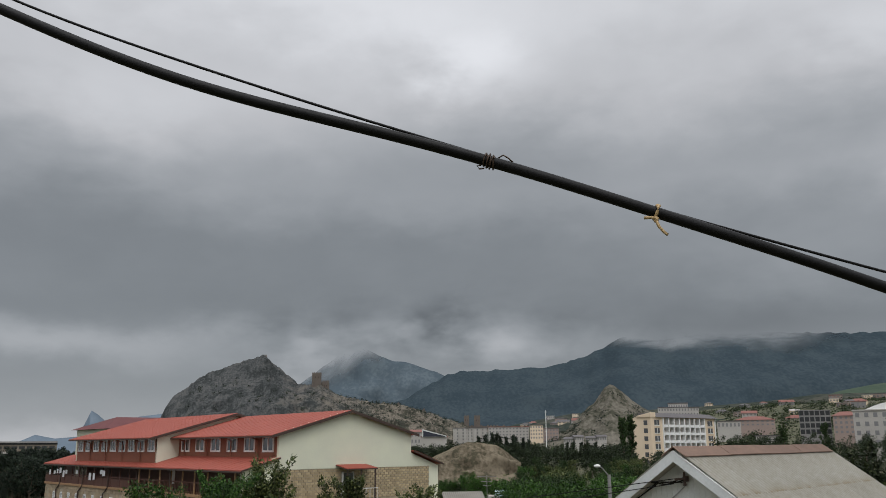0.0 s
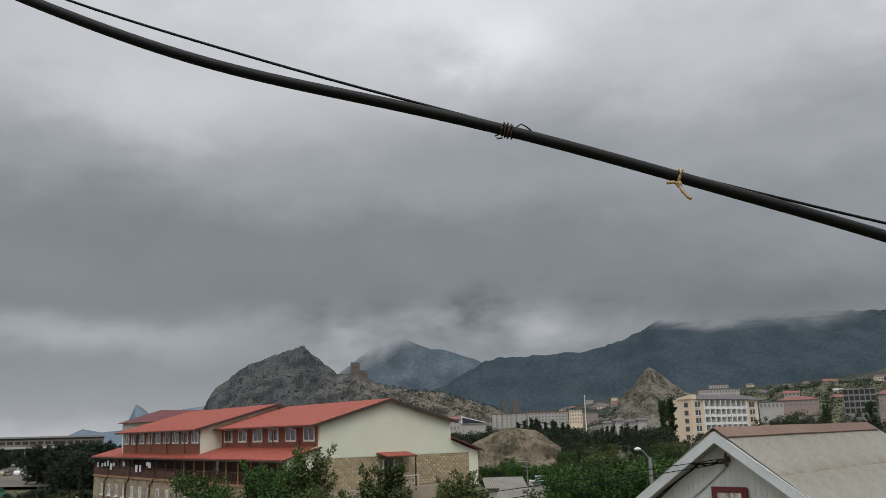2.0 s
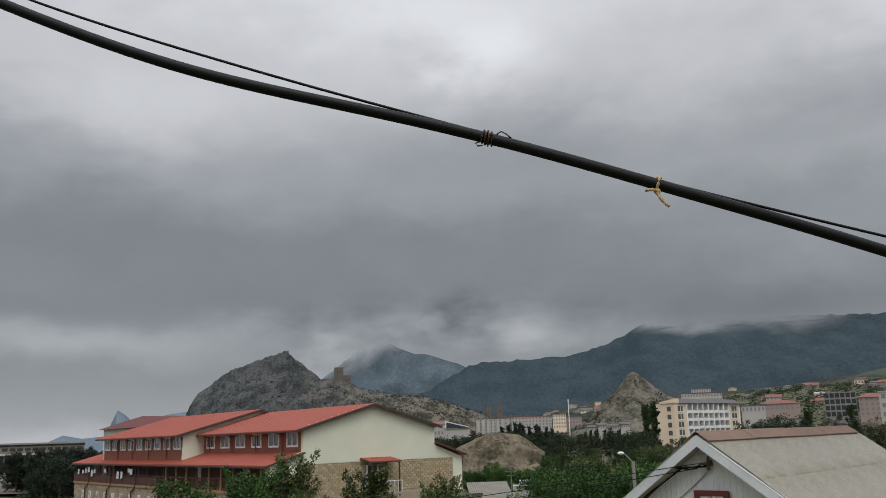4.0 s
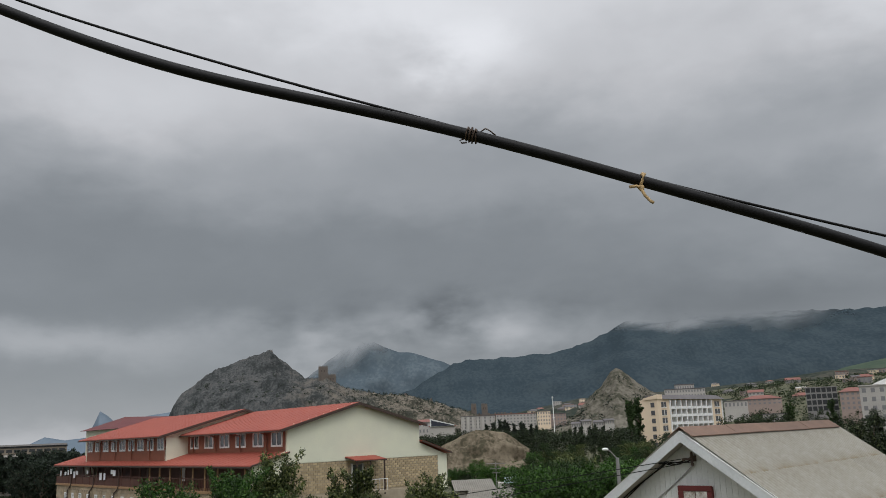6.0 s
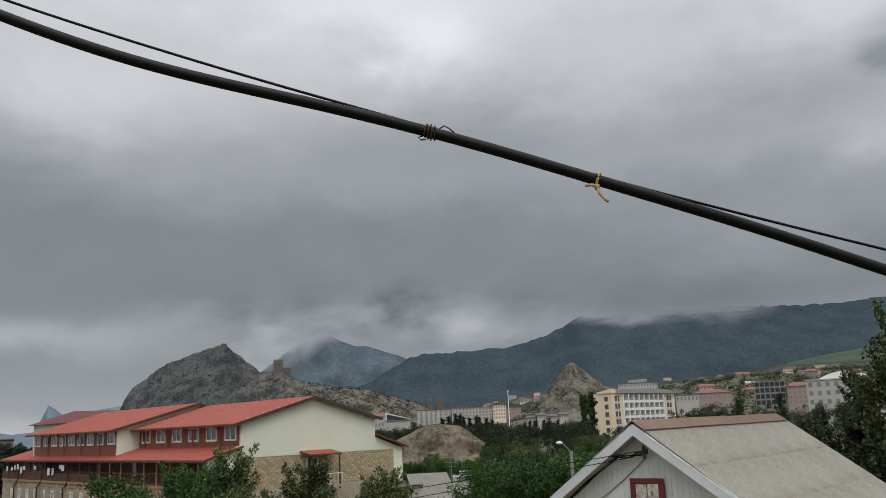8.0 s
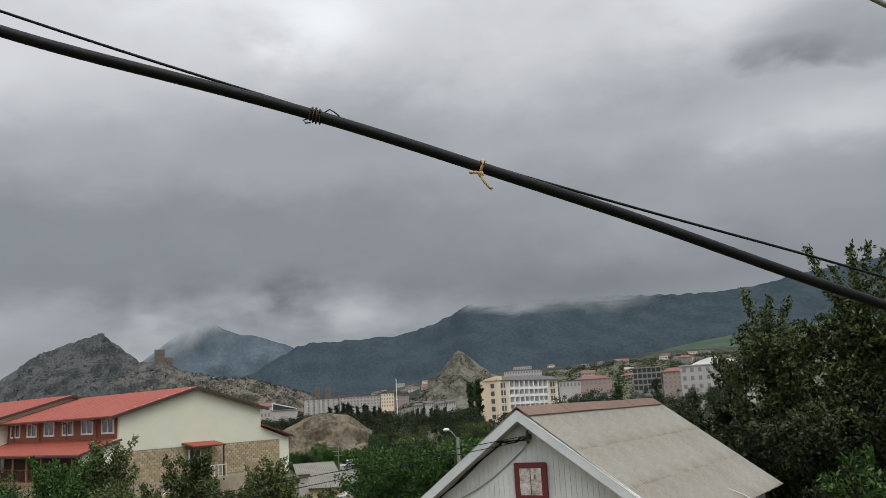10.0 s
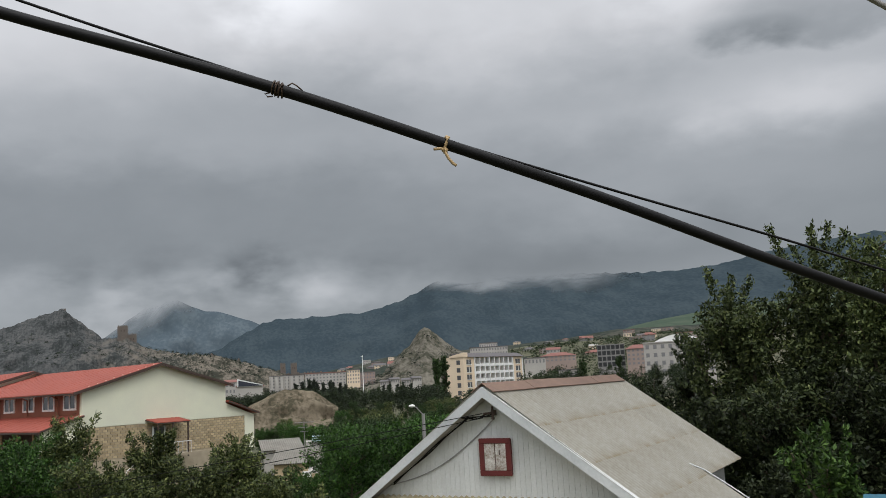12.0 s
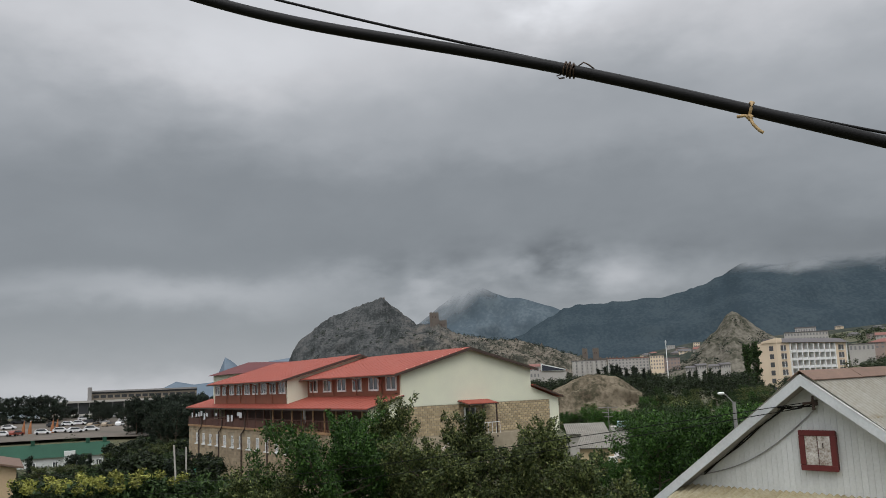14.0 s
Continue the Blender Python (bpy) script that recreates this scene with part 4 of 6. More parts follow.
def build_house():
    h = thing("gable_house", HOUSE, "white boarded house with weathered corrugated cement roof", "house")
    # local: x along the gable, y along the ridge, z from the eye's height
    t = HOUSE_PITCH
    zr = -0.265
    half = 4.6
    a = math.atan(t)
    bm = bmesh.new()
    for y0, y1, xr in ((0.32, 4.1, half - 0.1), (4.1, HOUSE_LEN - 0.2, 2.55)):
        prism(bm, [(-half + 0.1, zr - t * (half - 0.1)), (0, zr), (xr, zr - t * xr), (xr, -6.6), (-half + 0.1, -6.6)], "y", y0, y1)
    part("body", bm, M_WHITEBOARD, h, "white painted house body")
    # vertical boards on the gable
    k = -half + 0.15
    w = 0.105
    while k < half - 0.2:
        ztop = zr - 0.02 - t * max(abs(k), abs(k + w))
        bm = bmesh.new()
        box(bm, k + 0.002, k + w - 0.002, 0.311, 0.322, -3.0, ztop)
        part("board", bm, M_WHITEBOARD, h)
        k += w
    # roof sheets, four rows a side
    row = 1.12
    sheet = sheet_mesh("sheet", 1.17, row + 0.12, M_ASBESTOS)
    for side in (1, -1):
        for r in range(5):
            cols = 7
            for c in range(cols):
                if side == 1 and r > 2 and c > 3:
                    continue
                s = r * row
                ob = new("sheet", sheet)
                ob.parent = h
                # sheet x runs along the ridge, its y down the slope
                down = Vector((side * math.cos(a), 0, -math.sin(a)))
                along = Vector((0, 1, 0))
                nrm = Vector((side * math.sin(a), 0, math.cos(a)))
                if side == 1:
                    m = Matrix((along, down, nrm)).transposed().to_4x4()
                    org = along * (c * 1.04 - 0.02)
                else:
                    m = Matrix((-along, down, nrm)).transposed().to_4x4()
                    org = along * (c * 1.04 + 1.15)
                lift = 0.075 + 0.016 * (4 - r) + 0.0015 * (c % 2)
                org = org + down * (s - 0.02) + nrm * lift + Vector((0, 0, zr))
                ob.matrix_basis = Matrix.Translation(org) @ m @ pose(0, 0, 0, -0.6, 0, 0)
    # ridge cap in rusty lengths
    for c in range(4):
        y0 = -0.05 + c * 1.82
        bm = bmesh.new()
        prism(bm, [(-0.24, -0.11), (0, 0.055), (0.24, -0.11), (0.235, -0.125), (0, 0.04), (-0.235, -0.125)], "y", y0, y0 + 1.88)
        ob = part("ridge_cap", bm, M_RUST, h, "rust-stained ridge cap")
        ob.location = (0, 0, zr + 0.16 + 0.006 * (c % 2))
    # bargeboards of white metal and the soffit behind
    for side in (1, -1):
        bm = bmesh.new()
        prism(bm, [(0, zr + 0.13), (side * half * 1.06, zr + 0.13 - t * half * 1.06), (side * half * 1.06, zr - 0.05 - t * half * 1.06), (0, zr - 0.05)], "y", -0.06, -0.035)
        part("bargeboard", bm, M_BARGE, h, "white metal bargeboard")
        bm = bmesh.new()
        prism(bm, [(0, zr + 0.145), (side * half * 1.06, zr + 0.145 - t * half * 1.06), (side * half * 1.06, zr + 0.12 - t * half * 1.06), (0, zr + 0.12)], "y", -0.06, 0.06)
        part("verge_cap", bm, M_WHITEBOARD, h)
        bm = bmesh.new()
        prism(bm, [(0, zr + 0.02), (side * half, zr + 0.02 - t * half), (side * half, zr - 0.02 - t * half), (0, zr - 0.02)], "y", -0.03, 0.3)
        part("soffit", bm, mat("grey soffit board", (0.34, 0.33, 0.31), (0.24, 0.23, 0.21), 0.8, 2, 20, 0.1), h)
    # attic window
    win = boxed("window", (-0.20, 0.34, 0.24, 0.31, -1.70, -1.10), M_REDPAINT, h, "dark red framed attic window with whitewashed shutters")
    bm = bmesh.new()
    for x0, x1, z0, z1 in ((-0.22, 0.36, -1.72, -1.63), (-0.22, 0.36, -1.17, -1.08), (-0.22, -0.13, -1.63, -1.17), (0.27, 0.36, -1.63, -1.17)):
        box(bm, x0, x1, 0.2, 0.24, z0, z1, 0.008)
    part("window_frame", bm, M_REDPAINT, win)
    boxed("shutter", (-0.128, 0.062, 0.212, 0.238, -1.628, -1.172), M_SHUTTER, win, "flaking whitewashed shutter", 0.004)
    boxed("shutter", (0.078, 0.268, 0.212, 0.238, -1.628, -1.172), M_SHUTTER, win, "flaking whitewashed shutter", 0.004)
    boxed("latch", (0.15, 0.162, 0.2, 0.214, -1.36, -1.28), M_DARKTRIM, win)
    win.matrix_basis = Matrix.Translation((0.05, 0.2, -1.41)) @ Matrix.Diagonal((1.12, 1, 1.06, 1)) @ Matrix.Translation((-0.07, -0.2, 1.40))
    # bracket with two insulators, and the supply cable down the wall
    bm = bmesh.new()
    box(bm, 0.03, 0.09, 0.2, 0.31, -0.66, -0.56, 0.006)
    for zz in (-0.54, -0.68):
        tube(bm, [(0.06, 0.2, zz - 0.05), (0.06, 0.2, zz + 0.05)], [0.03, 0.018], 8)
    tube(bm, [(0.06, 0.2, -0.61), (-0.1, 0.14, -0.62)], 0.022, 8)
    part("insulator_bracket", bm, M_DARKTRIM, h, "dark insulator bracket")
    bm = bmesh.new()
    pts = [(0.07, 0.26, -0.70)]
    for k in range(1, 13):
        f = k / 12
        pts.append((0.07 - 2.45 * f, 0.285, -0.70 - 1.25 * f - 0.24 * math.sin(math.pi * f)))
    tube(bm, pts, 0.011, 6)
    part("supply_cable", bm, mat("grey supply cable", (0.30, 0.30, 0.29), None, 0.6, 10, 80, 0.1), h, "grey cable sagging across the gable")
    # black wire bundle from the bracket to the verge, one strand on down under it
    for q in range(3):
        bm = bmesh.new()
        tube(bm, [(0.04 - 0.58 * f, 0.2 - 0.1 * f + 0.012 * math.sin(9 * f + 2 * q), -0.60 - 0.03 * q * (1 - f) - 0.08 * f - 0.03 * math.sin(math.pi * f) + 0.01 * math.cos(9 * f + 2 * q)) for f in (i / 10 for i in range(11))], 0.011, 6)
        part("wire", bm, M_RUBBER, h, "black wire tied to the bracket")
    for q in range(2):
        bm = bmesh.new()
        tube(bm, [(-0.5 - 1.75 * f, 0.25 + 0.01 * math.sin(14 * f + q), zr - t * (0.5 + 1.75 * f) - 0.055 - 0.02 * q - 0.012 * math.sin(11 * f + 2 * q)) for f in (i / 24 for i in range(25))], 0.012, 6)
        part("wire", bm, M_RUBBER, h, "black wire run under the verge")
    # lean-to roof below the gable
    for c in range(6):
        ob = new("sheet", sheet_mesh("sheet", 1.1, 1.6, M_YELLOWED) if c == 0 else bpy.data.objects["sheet_low"].data)
        ob.name = "sheet_low" if c == 0 else "sheet"
        ob.parent = h
        ob.matrix_basis = Matrix.Translation((-2.75 + c * 1.02, 0.3, -2.14 - 0.004 * (c % 2))) @ pose(0, 0, 0, 18, 0, 0) @ Matrix(((1, 0, 0, 0), (0, -1, 0, 0), (0, 0, -1, 0), (0, 0, 0, 1)))
    bpy.data.objects["sheet_low"].name = "sheet"
    return h


house = build_house()


# ---- trees ----
def leaf_cloud(name, centres, radii, count, size, material, parent, seed, flat=1.0, label=""):
    """Many small leaf blades scattered in clumps."""
    rng = np.random.default_rng(seed)
    centres = np.asarray(centres, float)
    radii = np.asarray(radii, float)
    pick = rng.choice(len(centres), count, p=radii ** 2 / (radii ** 2).sum())
    d = rng.normal(size=(count, 3))
    d /= np.linalg.norm(d, axis=1)[:, None]
    r = rng.random(count) ** 0.45
    pos = centres[pick] + d * (r * radii[pick])[:, None] * np.array([1, 1, flat])
    a = rng.normal(size=(count, 3))
    a[:, 2] *= 0.5
    a /= np.linalg.norm(a, axis=1)[:, None]
    b = np.cross(a, d + rng.normal(size=(count, 3)) * 0.7)
    b /= np.linalg.norm(b, axis=1)[:, None] + 1e-9
    s = size * rng.uniform(0.6, 1.35, count)[:, None]
    n = np.cross(a, b)
    v = np.empty((count, 4, 3))
    v[:, 0] = pos - a * s
    v[:, 1] = pos - b * s * 0.42 + n * s * 0.12
    v[:, 2] = pos + a * s
    v[:, 3] = pos + b * s * 0.42 + n * s * 0.12
    me = bpy.data.meshes.new(name)
    me.vertices.add(count * 4)
    me.vertices.foreach_set("co", v.ravel())
    me.loops.add(count * 4)
    me.loops.foreach_set("vertex_index", np.arange(count * 4))
    me.polygons.add(count)
    me.polygons.foreach_set("loop_start", np.arange(count) * 4)
    me.polygons.foreach_set("loop_total", np.full(count, 4))
    me.update()
    me.materials.append(material)
    ob = new(name, me)
    ob.parent = parent
    if label:
        ob["label"] = label
    return ob


def leaf_sprays(name, shoots, count, size, material, parent, seed, fuzz):
    """Leaf blades set along shoots, thick at the base of each and thin at its tip."""
    rng = np.random.default_rng(seed)
    seg = np.asarray(shoots, float)
    ln = np.linalg.norm(seg[:, 1] - seg[:, 0], axis=1)
    pick = rng.choice(len(seg), count, p=ln / ln.sum())
    t = rng.random(count) ** 0.8
    way = (seg[pick, 1] - seg[pick, 0]) / (ln[pick][:, None] + 1e-9)
    off = rng.normal(size=(count, 3))
    pos = seg[pick, 0] + (seg[pick, 1] - seg[pick, 0]) * t[:, None] + off * (fuzz * (1.15 - 0.75 * t))[:, None]
    a = way * 0.7 + rng.normal(size=(count, 3)) * 0.75
    a /= np.linalg.norm(a, axis=1)[:, None]
    b = np.cross(a, off * 0.5 + rng.normal(size=(count, 3)) * 0.6 + np.array([0, 0, 0.7]))
    b /= np.linalg.norm(b, axis=1)[:, None] + 1e-9
    s = size * rng.uniform(0.6, 1.35, count)[:, None]
    n = np.cross(a, b)
    v = np.stack((pos - a * s, pos - b * s * 0.45 + n * s * 0.14, pos + a * s, pos + b * s * 0.45 + n * s * 0.14), axis=1)
    me = bpy.data.meshes.new(name)
    me.vertices.add(count * 4)
    me.vertices.foreach_set("co", v.ravel())
    me.loops.add(count * 4)
    me.loops.foreach_set("vertex_index", np.arange(count * 4))
    me.polygons.add(count)
    me.polygons.foreach_set("loop_start", np.arange(count) * 4)
    me.polygons.foreach_set("loop_total", np.full(count, 4))
    me.update()
    me.materials.append(material)
    ob = new(name, me)
    ob.parent = parent
    return ob


def broadleaf(m, height, spread, leaves, size, material, label, seed, trunk_share=0.3, clumps=90, flat=0.8, group="trees in the valley", tuft=0.17, top=0.4):
    """Tapered trunk, bent limbs that fork into shoots, and leaves along the shoots."""
    rng = random.Random(seed)
    t = thing("tree", m, label, "tree", group)
    bm = bmesh.new()
    lean = Vector((rng.uniform(-0.08, 0.08), rng.uniform(-0.08, 0.08), 1))
    trunk = [lean * (height * 0.8 * k / 6) + Vector((rng.uniform(-1, 1), rng.uniform(-1, 1), 0)) * height * 0.014 for k in range(7)]
    tube(bm, trunk, [height * 0.02 * (1 - 0.14 * k) for k in range(7)], 8)
    part("trunk", bm, M_BARK, t, smooth=True)
    shoots = []
    limbs = bmesh.new()
    n_limb = max(9, clumps // 6)
    for k in range(n_limb):
        f = (k + 0.5) / n_limb
        base = Vector(trunk[min(6, max(1, int(1 + f * 5)))])
        ang = k * 2.399 + rng.uniform(-0.6, 0.6)
        reach = spread * (1.0 - top * f) * rng.uniform(0.5, 1.0)
        zt = height * (trunk_share + (0.93 - trunk_share) * min(1.0, f * 0.85 + rng.uniform(0.0, 0.22)))
        tip = Vector((math.cos(ang) * reach, math.sin(ang) * reach, zt))
        mid = base.lerp(tip, 0.55) + Vector((rng.uniform(-1, 1), rng.uniform(-1, 1), -0.6)) * spread * 0.08
        tube(limbs, [base, mid, tip], [height * 0.008, height * 0.005, height * 0.0015], 5)
        out = Vector((math.cos(ang), math.sin(ang), 0))
        for q in range(2 + 2 * clumps // n_limb):
            g = rng.uniform(0.3, 1.0)
            c = base.lerp(mid, g / 0.55) if g < 0.55 else mid.lerp(tip, (g - 0.55) / 0.45)
            w = out * rng.uniform(0.0, 0.9) * flat + Vector((rng.gauss(0, 0.7), rng.gauss(0, 0.7), rng.gauss(0.75, 0.5)))
            e = c + w.normalized() * spread * (tuft + 0.08) * rng.uniform(0.7, 1.7)
            e.z = min(e.z, height * rng.uniform(0.95, 1.0))
            shoots.append((c, e))
            if q % 2 == 0:
                tube(limbs, [c, c.lerp(e, 0.9)], [height * 0.0022, height * 0.0008], 4)
    for k in range(9):
        c = Vector(trunk[5 + k % 2])
        e = c + Vector((rng.uniform(-0.5, 0.5) * spread, rng.uniform(-0.5, 0.5) * spread, (height - c.z) * rng.uniform(0.35, 1.0)))
        shoots.append((c, e))
    part("branching", limbs, M_BARK, t)
    leaf_sprays("crown", [(tuple(c), tuple(e)) for c, e in shoots], leaves, size, material, t, seed, spread * tuft * 0.36)
    return t


def at_dir(az, d, sink=0.0):
    p = polar(az, d)
    return pose(p.x, p.y, ground_z(p.x, p.y) - sink, 0, 0, (az * 37) % 360)


def top_tree(az, el, d, spread, leaves, size, material, label, seed, **kw):
    """A tree whose top stands at an elevation seen from the balcony."""
    m = at_dir(az, d, 0.2)
    hgt = EYE + d * math.tan(radians(el)) - m.translation.z
    return broadleaf(m, hgt, spread, leaves, size, material, label, seed, **kw)


def upright_at(az, d, el):
    p = polar(az, d)
    return pose(p.x, p.y, EYE + d * math.tan(radians(el)), 0, 0, -az)


M_GREYPOLE = mat("grey steel pole", (0.22, 0.22, 0.22), None, 0.6, 2, 20, 0.05)
# trees before the hotel and by the house
FG = "olive-green leafy tree before the hotel"
top_tree(-9.9, -0.7, 33, 2.5, 29250, 0.058, L_DARK, FG, 11, top=0.75)
top_tree(-14.2, -2.1, 31, 3.3, 36000, 0.058, L_GREEN, "fresh green spreading tree before the hotel", 12, top=0.1)
top_tree(-11.8, -1.5, 33, 2.4, 24000, 0.058, L_GREEN, "fresh green spreading tree before the hotel", 15, top=0.3)
top_tree(-5.2, -1.8, 31, 1.9, 21450, 0.058, L_DARK, FG, 13, top=0.75)
top_tree(-7.4, -3.2, 29, 2.2, 23400, 0.058, L_DARK, FG, 16)
top_tree(-2.6, -3.4, 29, 2.0, 21450, 0.058, L_DARK, FG, 17)
top_tree(0.1, -2.2, 30, 1.8, 19500, 0.058, L_DARK, FG, 14, top=0.75)
top_tree(2.6, -4.6, 28, 1.9, 17550, 0.058, L_DARK, FG, 18)
top_tree(-17.5, -4.7, 30, 2.3, 21450, 0.058, L_DARK, FG, 19)
BK = "tall dark olive tree behind the white house"
top_tree(38.3, 8.8, 25, 2.5, 34000, 0.068, L_OLIVE, BK, 21, clumps=120, top=0.65, tuft=0.15)
top_tree(33.6, 6.5, 26, 2.4, 40000, 0.068, L_OLIVE, BK, 22, clumps=140, top=0.3, tuft=0.17)
top_tree(42.0, 7.8, 25, 2.5, 32000, 0.068, L_OLIVE, BK, 23, clumps=120, top=0.4, tuft=0.16)
top_tree(47.0, 8.4, 24, 2.6, 24000, 0.068, L_OLIVE, BK, 26, clumps=100, top=0.5)
# lower trees take the darker leaves, which carry the shade beneath the tops
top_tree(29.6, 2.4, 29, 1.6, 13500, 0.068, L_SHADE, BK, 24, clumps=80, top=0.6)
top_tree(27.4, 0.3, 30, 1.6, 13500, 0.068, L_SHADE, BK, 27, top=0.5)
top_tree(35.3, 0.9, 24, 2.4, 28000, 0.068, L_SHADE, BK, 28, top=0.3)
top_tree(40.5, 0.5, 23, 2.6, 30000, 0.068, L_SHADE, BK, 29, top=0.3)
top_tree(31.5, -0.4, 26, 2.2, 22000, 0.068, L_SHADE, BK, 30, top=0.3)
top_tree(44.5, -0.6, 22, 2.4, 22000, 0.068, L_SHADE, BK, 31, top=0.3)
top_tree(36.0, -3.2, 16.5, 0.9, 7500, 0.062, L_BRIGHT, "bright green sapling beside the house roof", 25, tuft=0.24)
# fills the roof notch and hides the pale wall; its leaf colour carries shade
top_tree(33.2, -5.7, 20.5, 1.05, 9000, 0.06, L_SHADE, "bush against the corner of the house, shade in its leaf colour", 33, top=0.2, trunk_share=0.1)
cv = thing("tarpaulin_canopy", upright_at(41.0, 15.0, -8.6), "blue plastic sheet stretched over a low frame", "canopy")
bm = bmesh.new()
prism(bm, [(0.0, -0.02), (0.8, 0.10), (1.6, -0.04), (1.6, -0.06), (0.8, 0.08), (0.0, -0.04)], "x", -0.7, 0.9)
part("sheet", bm, mat("blue plastic sheet", (0.03, 0.14, 0.20), (0.02, 0.10, 0.15), 0.5, 2, 20, 0.1), cv)
for px_ in (-0.6, 0.8):
    for py_ in (0.1, 1.5):
        boxed("pole", (px_ - 0.025, px_ + 0.025, py_ - 0.025, py_ + 0.025, -5.0, -0.04), M_GREYPOLE, cv)


# ---- fortress on the rock ----
M_RUIN = mat("weathered fortress stone", (0.150, 0.125, 0.104), (0.105, 0.09, 0.078), 0.95, 0.3, 3, 0.3)


def upright(az, d, z):
    p = polar(az, d)
    return pose(p.x, p.y, z, 0, 0, -az)


def merlons(parent, w, dep, z, n, size):
    for k in range(n):
        x = -w / 2 + w * (k + 0.25) / n
        for y in (-dep / 2, dep / 2 - 0.8):
            boxed("merlon", (x, x + w / n * 0.5, y, y + 0.8, z, z + size), M_RUIN, parent)


def fortress_tower(az, d, el_top, w, label, below=26, shape=0.0):
    top = EYE + d * math.tan(radians(el_top))
    t = thing("fortress_tower", upright(az, d, top - below), label, "tower", "fortress towers")
    bm = bmesh.new()
    if shape:
        prism(bm, [(-w / 2, 0), (w / 2, 0), (w / 2, below * 0.80), (w * 0.1, below), (-w / 2, below * 0.86)], "y", -w / 2, w / 2)
    else:
        box(bm, -w / 2, w / 2, -w / 2, w / 2, 0, below - 1.6)
    part("wall", bm, M_RUIN, t)
    if not shape:
        merlons(t, w, w, below - 1.6, 6, 1.0)
        for k in range(2):
            boxed("window", (-w * 0.2 + k * w * 0.3, -w * 0.1 + k * w * 0.3, -w / 2 - 0.06, -w / 2 + 0.1, below - 7, below - 5), M_DARKTRIM, t)
    return t


fortress_tower(-6.92, 905, 4.68, 9.6, "square ruined stone keep on the rock")
fortress_tower(-6.35, 907, 4.15, 8.0, "lower stone block beside the keep")
fortress_tower(-10.33, 952, 5.8, 4.8, "small watchtower ruin on the summit", 20)
fortress_tower(-9.02, 945, 4.62, 3.6, "narrow tower stump on the ridge", 18, 1)
fortress_tower(0.12, 930, 2.33, 4.6, "broken narrow tower of the fortress wall", 24, 1)
fortress_tower(-1.6, 935, 2.7, 9.0, "broken tower of the fortress wall", 24, 1)
fortress_tower(2.92, 880, 1.9, 5.2, "square tower of the lower fortress wall", 22)
fortress_tower(3.62, 885, 1.88, 6.2, "square tower of the lower fortress wall", 22)


def fortress_wall(a0, a1, d, el):
    p, q = polar(a0, d), polar(a1, d)
    top = EYE + d * math.tan(radians(el))
    ln = (q - p).length
    w = thing("fortress_wall", pose((p.x + q.x) / 2, (p.y + q.y) / 2, top - 16, 0, 0, -(a0 + a1) / 2), "ruined stone curtain wall on the slope", "wall", "fortress walls")
    bm = bmesh.new()
    box(bm, -ln / 2, ln / 2, -1, 1, 0, 14.8)
    part("wall", bm, M_RUIN, w)
    n = max(3, int(ln / 3))
    for k in range(n):
        x = -ln / 2 + ln * k / n
        if (k * 7) % 5:
            boxed("merlon", (x, x + ln / n * 0.6, -1, -0.3, 14.8, 16), M_RUIN, w)


fortress_wall(-1.2, 0.0, 932, 2.05)
fortress_wall(0.2, 2.8, 915, 1.3)
fortress_wall(3.0, 5.5, 885, 1.2)
fortress_wall(-5.6, -3.9, 930, 2.75)
ch = thing("chapel", upright(-3.65, 915, EYE + 915 * math.tan(radians(2.35))), "small white domed chapel on the slope", "chapel")
boxed("wall", (-4, 4, -4, 4, -8, 4), M_WHITEBOARD, ch)
bm = bmesh.new()
bmesh.ops.create_uvsphere(bm, u_segments=16, v_segments=8, radius=3.4, matrix=Matrix.Translation((0, 0, 4)))
part("dome", bm, M_WHITEBOARD, ch, smooth=True)

# ---- town ----
M_YEL = mat("warm yellow render", (0.74, 0.60, 0.44), (0.68, 0.55, 0.40), 0.8, 0.2, 3, 0.05)
M_PALE = mat("pale render", (0.44, 0.42, 0.385), (0.35, 0.33, 0.305), 0.8, 0.15, 2, 0.05)
M_PINK = mat("faded pink render", (0.34, 0.26, 0.225), (0.27, 0.21, 0.185), 0.8, 0.15, 2, 0.05)
M_GREYCON = mat("bare grey concrete", (0.27, 0.26, 0.25), (0.19, 0.185, 0.18), 0.9, 0.15, 2, 0.1)
M_GREYROOF = mat("dull grey roofing", (0.13, 0.12, 0.12), (0.09, 0.085, 0.085), 0.8, 0.2, 3, 0.05)
M_REDTILE = mat("red tile roof", (0.24, 0.10, 0.08), (0.18, 0.08, 0.065), 0.8, 0.3, 4, 0.1)
M_TEAL = mat("pale teal metal", (0.40, 0.55, 0.53), (0.33, 0.46, 0.45), 0.5, 0.5, 6, 0.05)
M_GREENROOF = mat("green metal roof", (0.030, 0.085, 0.055), (0.022, 0.06, 0.04), 0.7, 0.3, 5, 0.05, specular=0.1)
M_TAN = mat("sand coloured render", (0.50, 0.38, 0.24), (0.42, 0.31, 0.19), 0.85, 0.5, 8, 0.05)
_win_cache = {}


def flat_window(w, h, glass=None):
    key = (round(w, 1), round(h, 1), glass is None)
    if key not in _win_cache:
        bm = bmesh.new()
        box(bm, -w / 2, w / 2, -0.08, 0.12, 0, h)
        me = bpy.data.meshes.new("window")
        bm.to_mesh(me)
        bm.free()
        me.materials.append(glass or M_FARGLASS)
        _win_cache[key] = me
    return _win_cache[key]


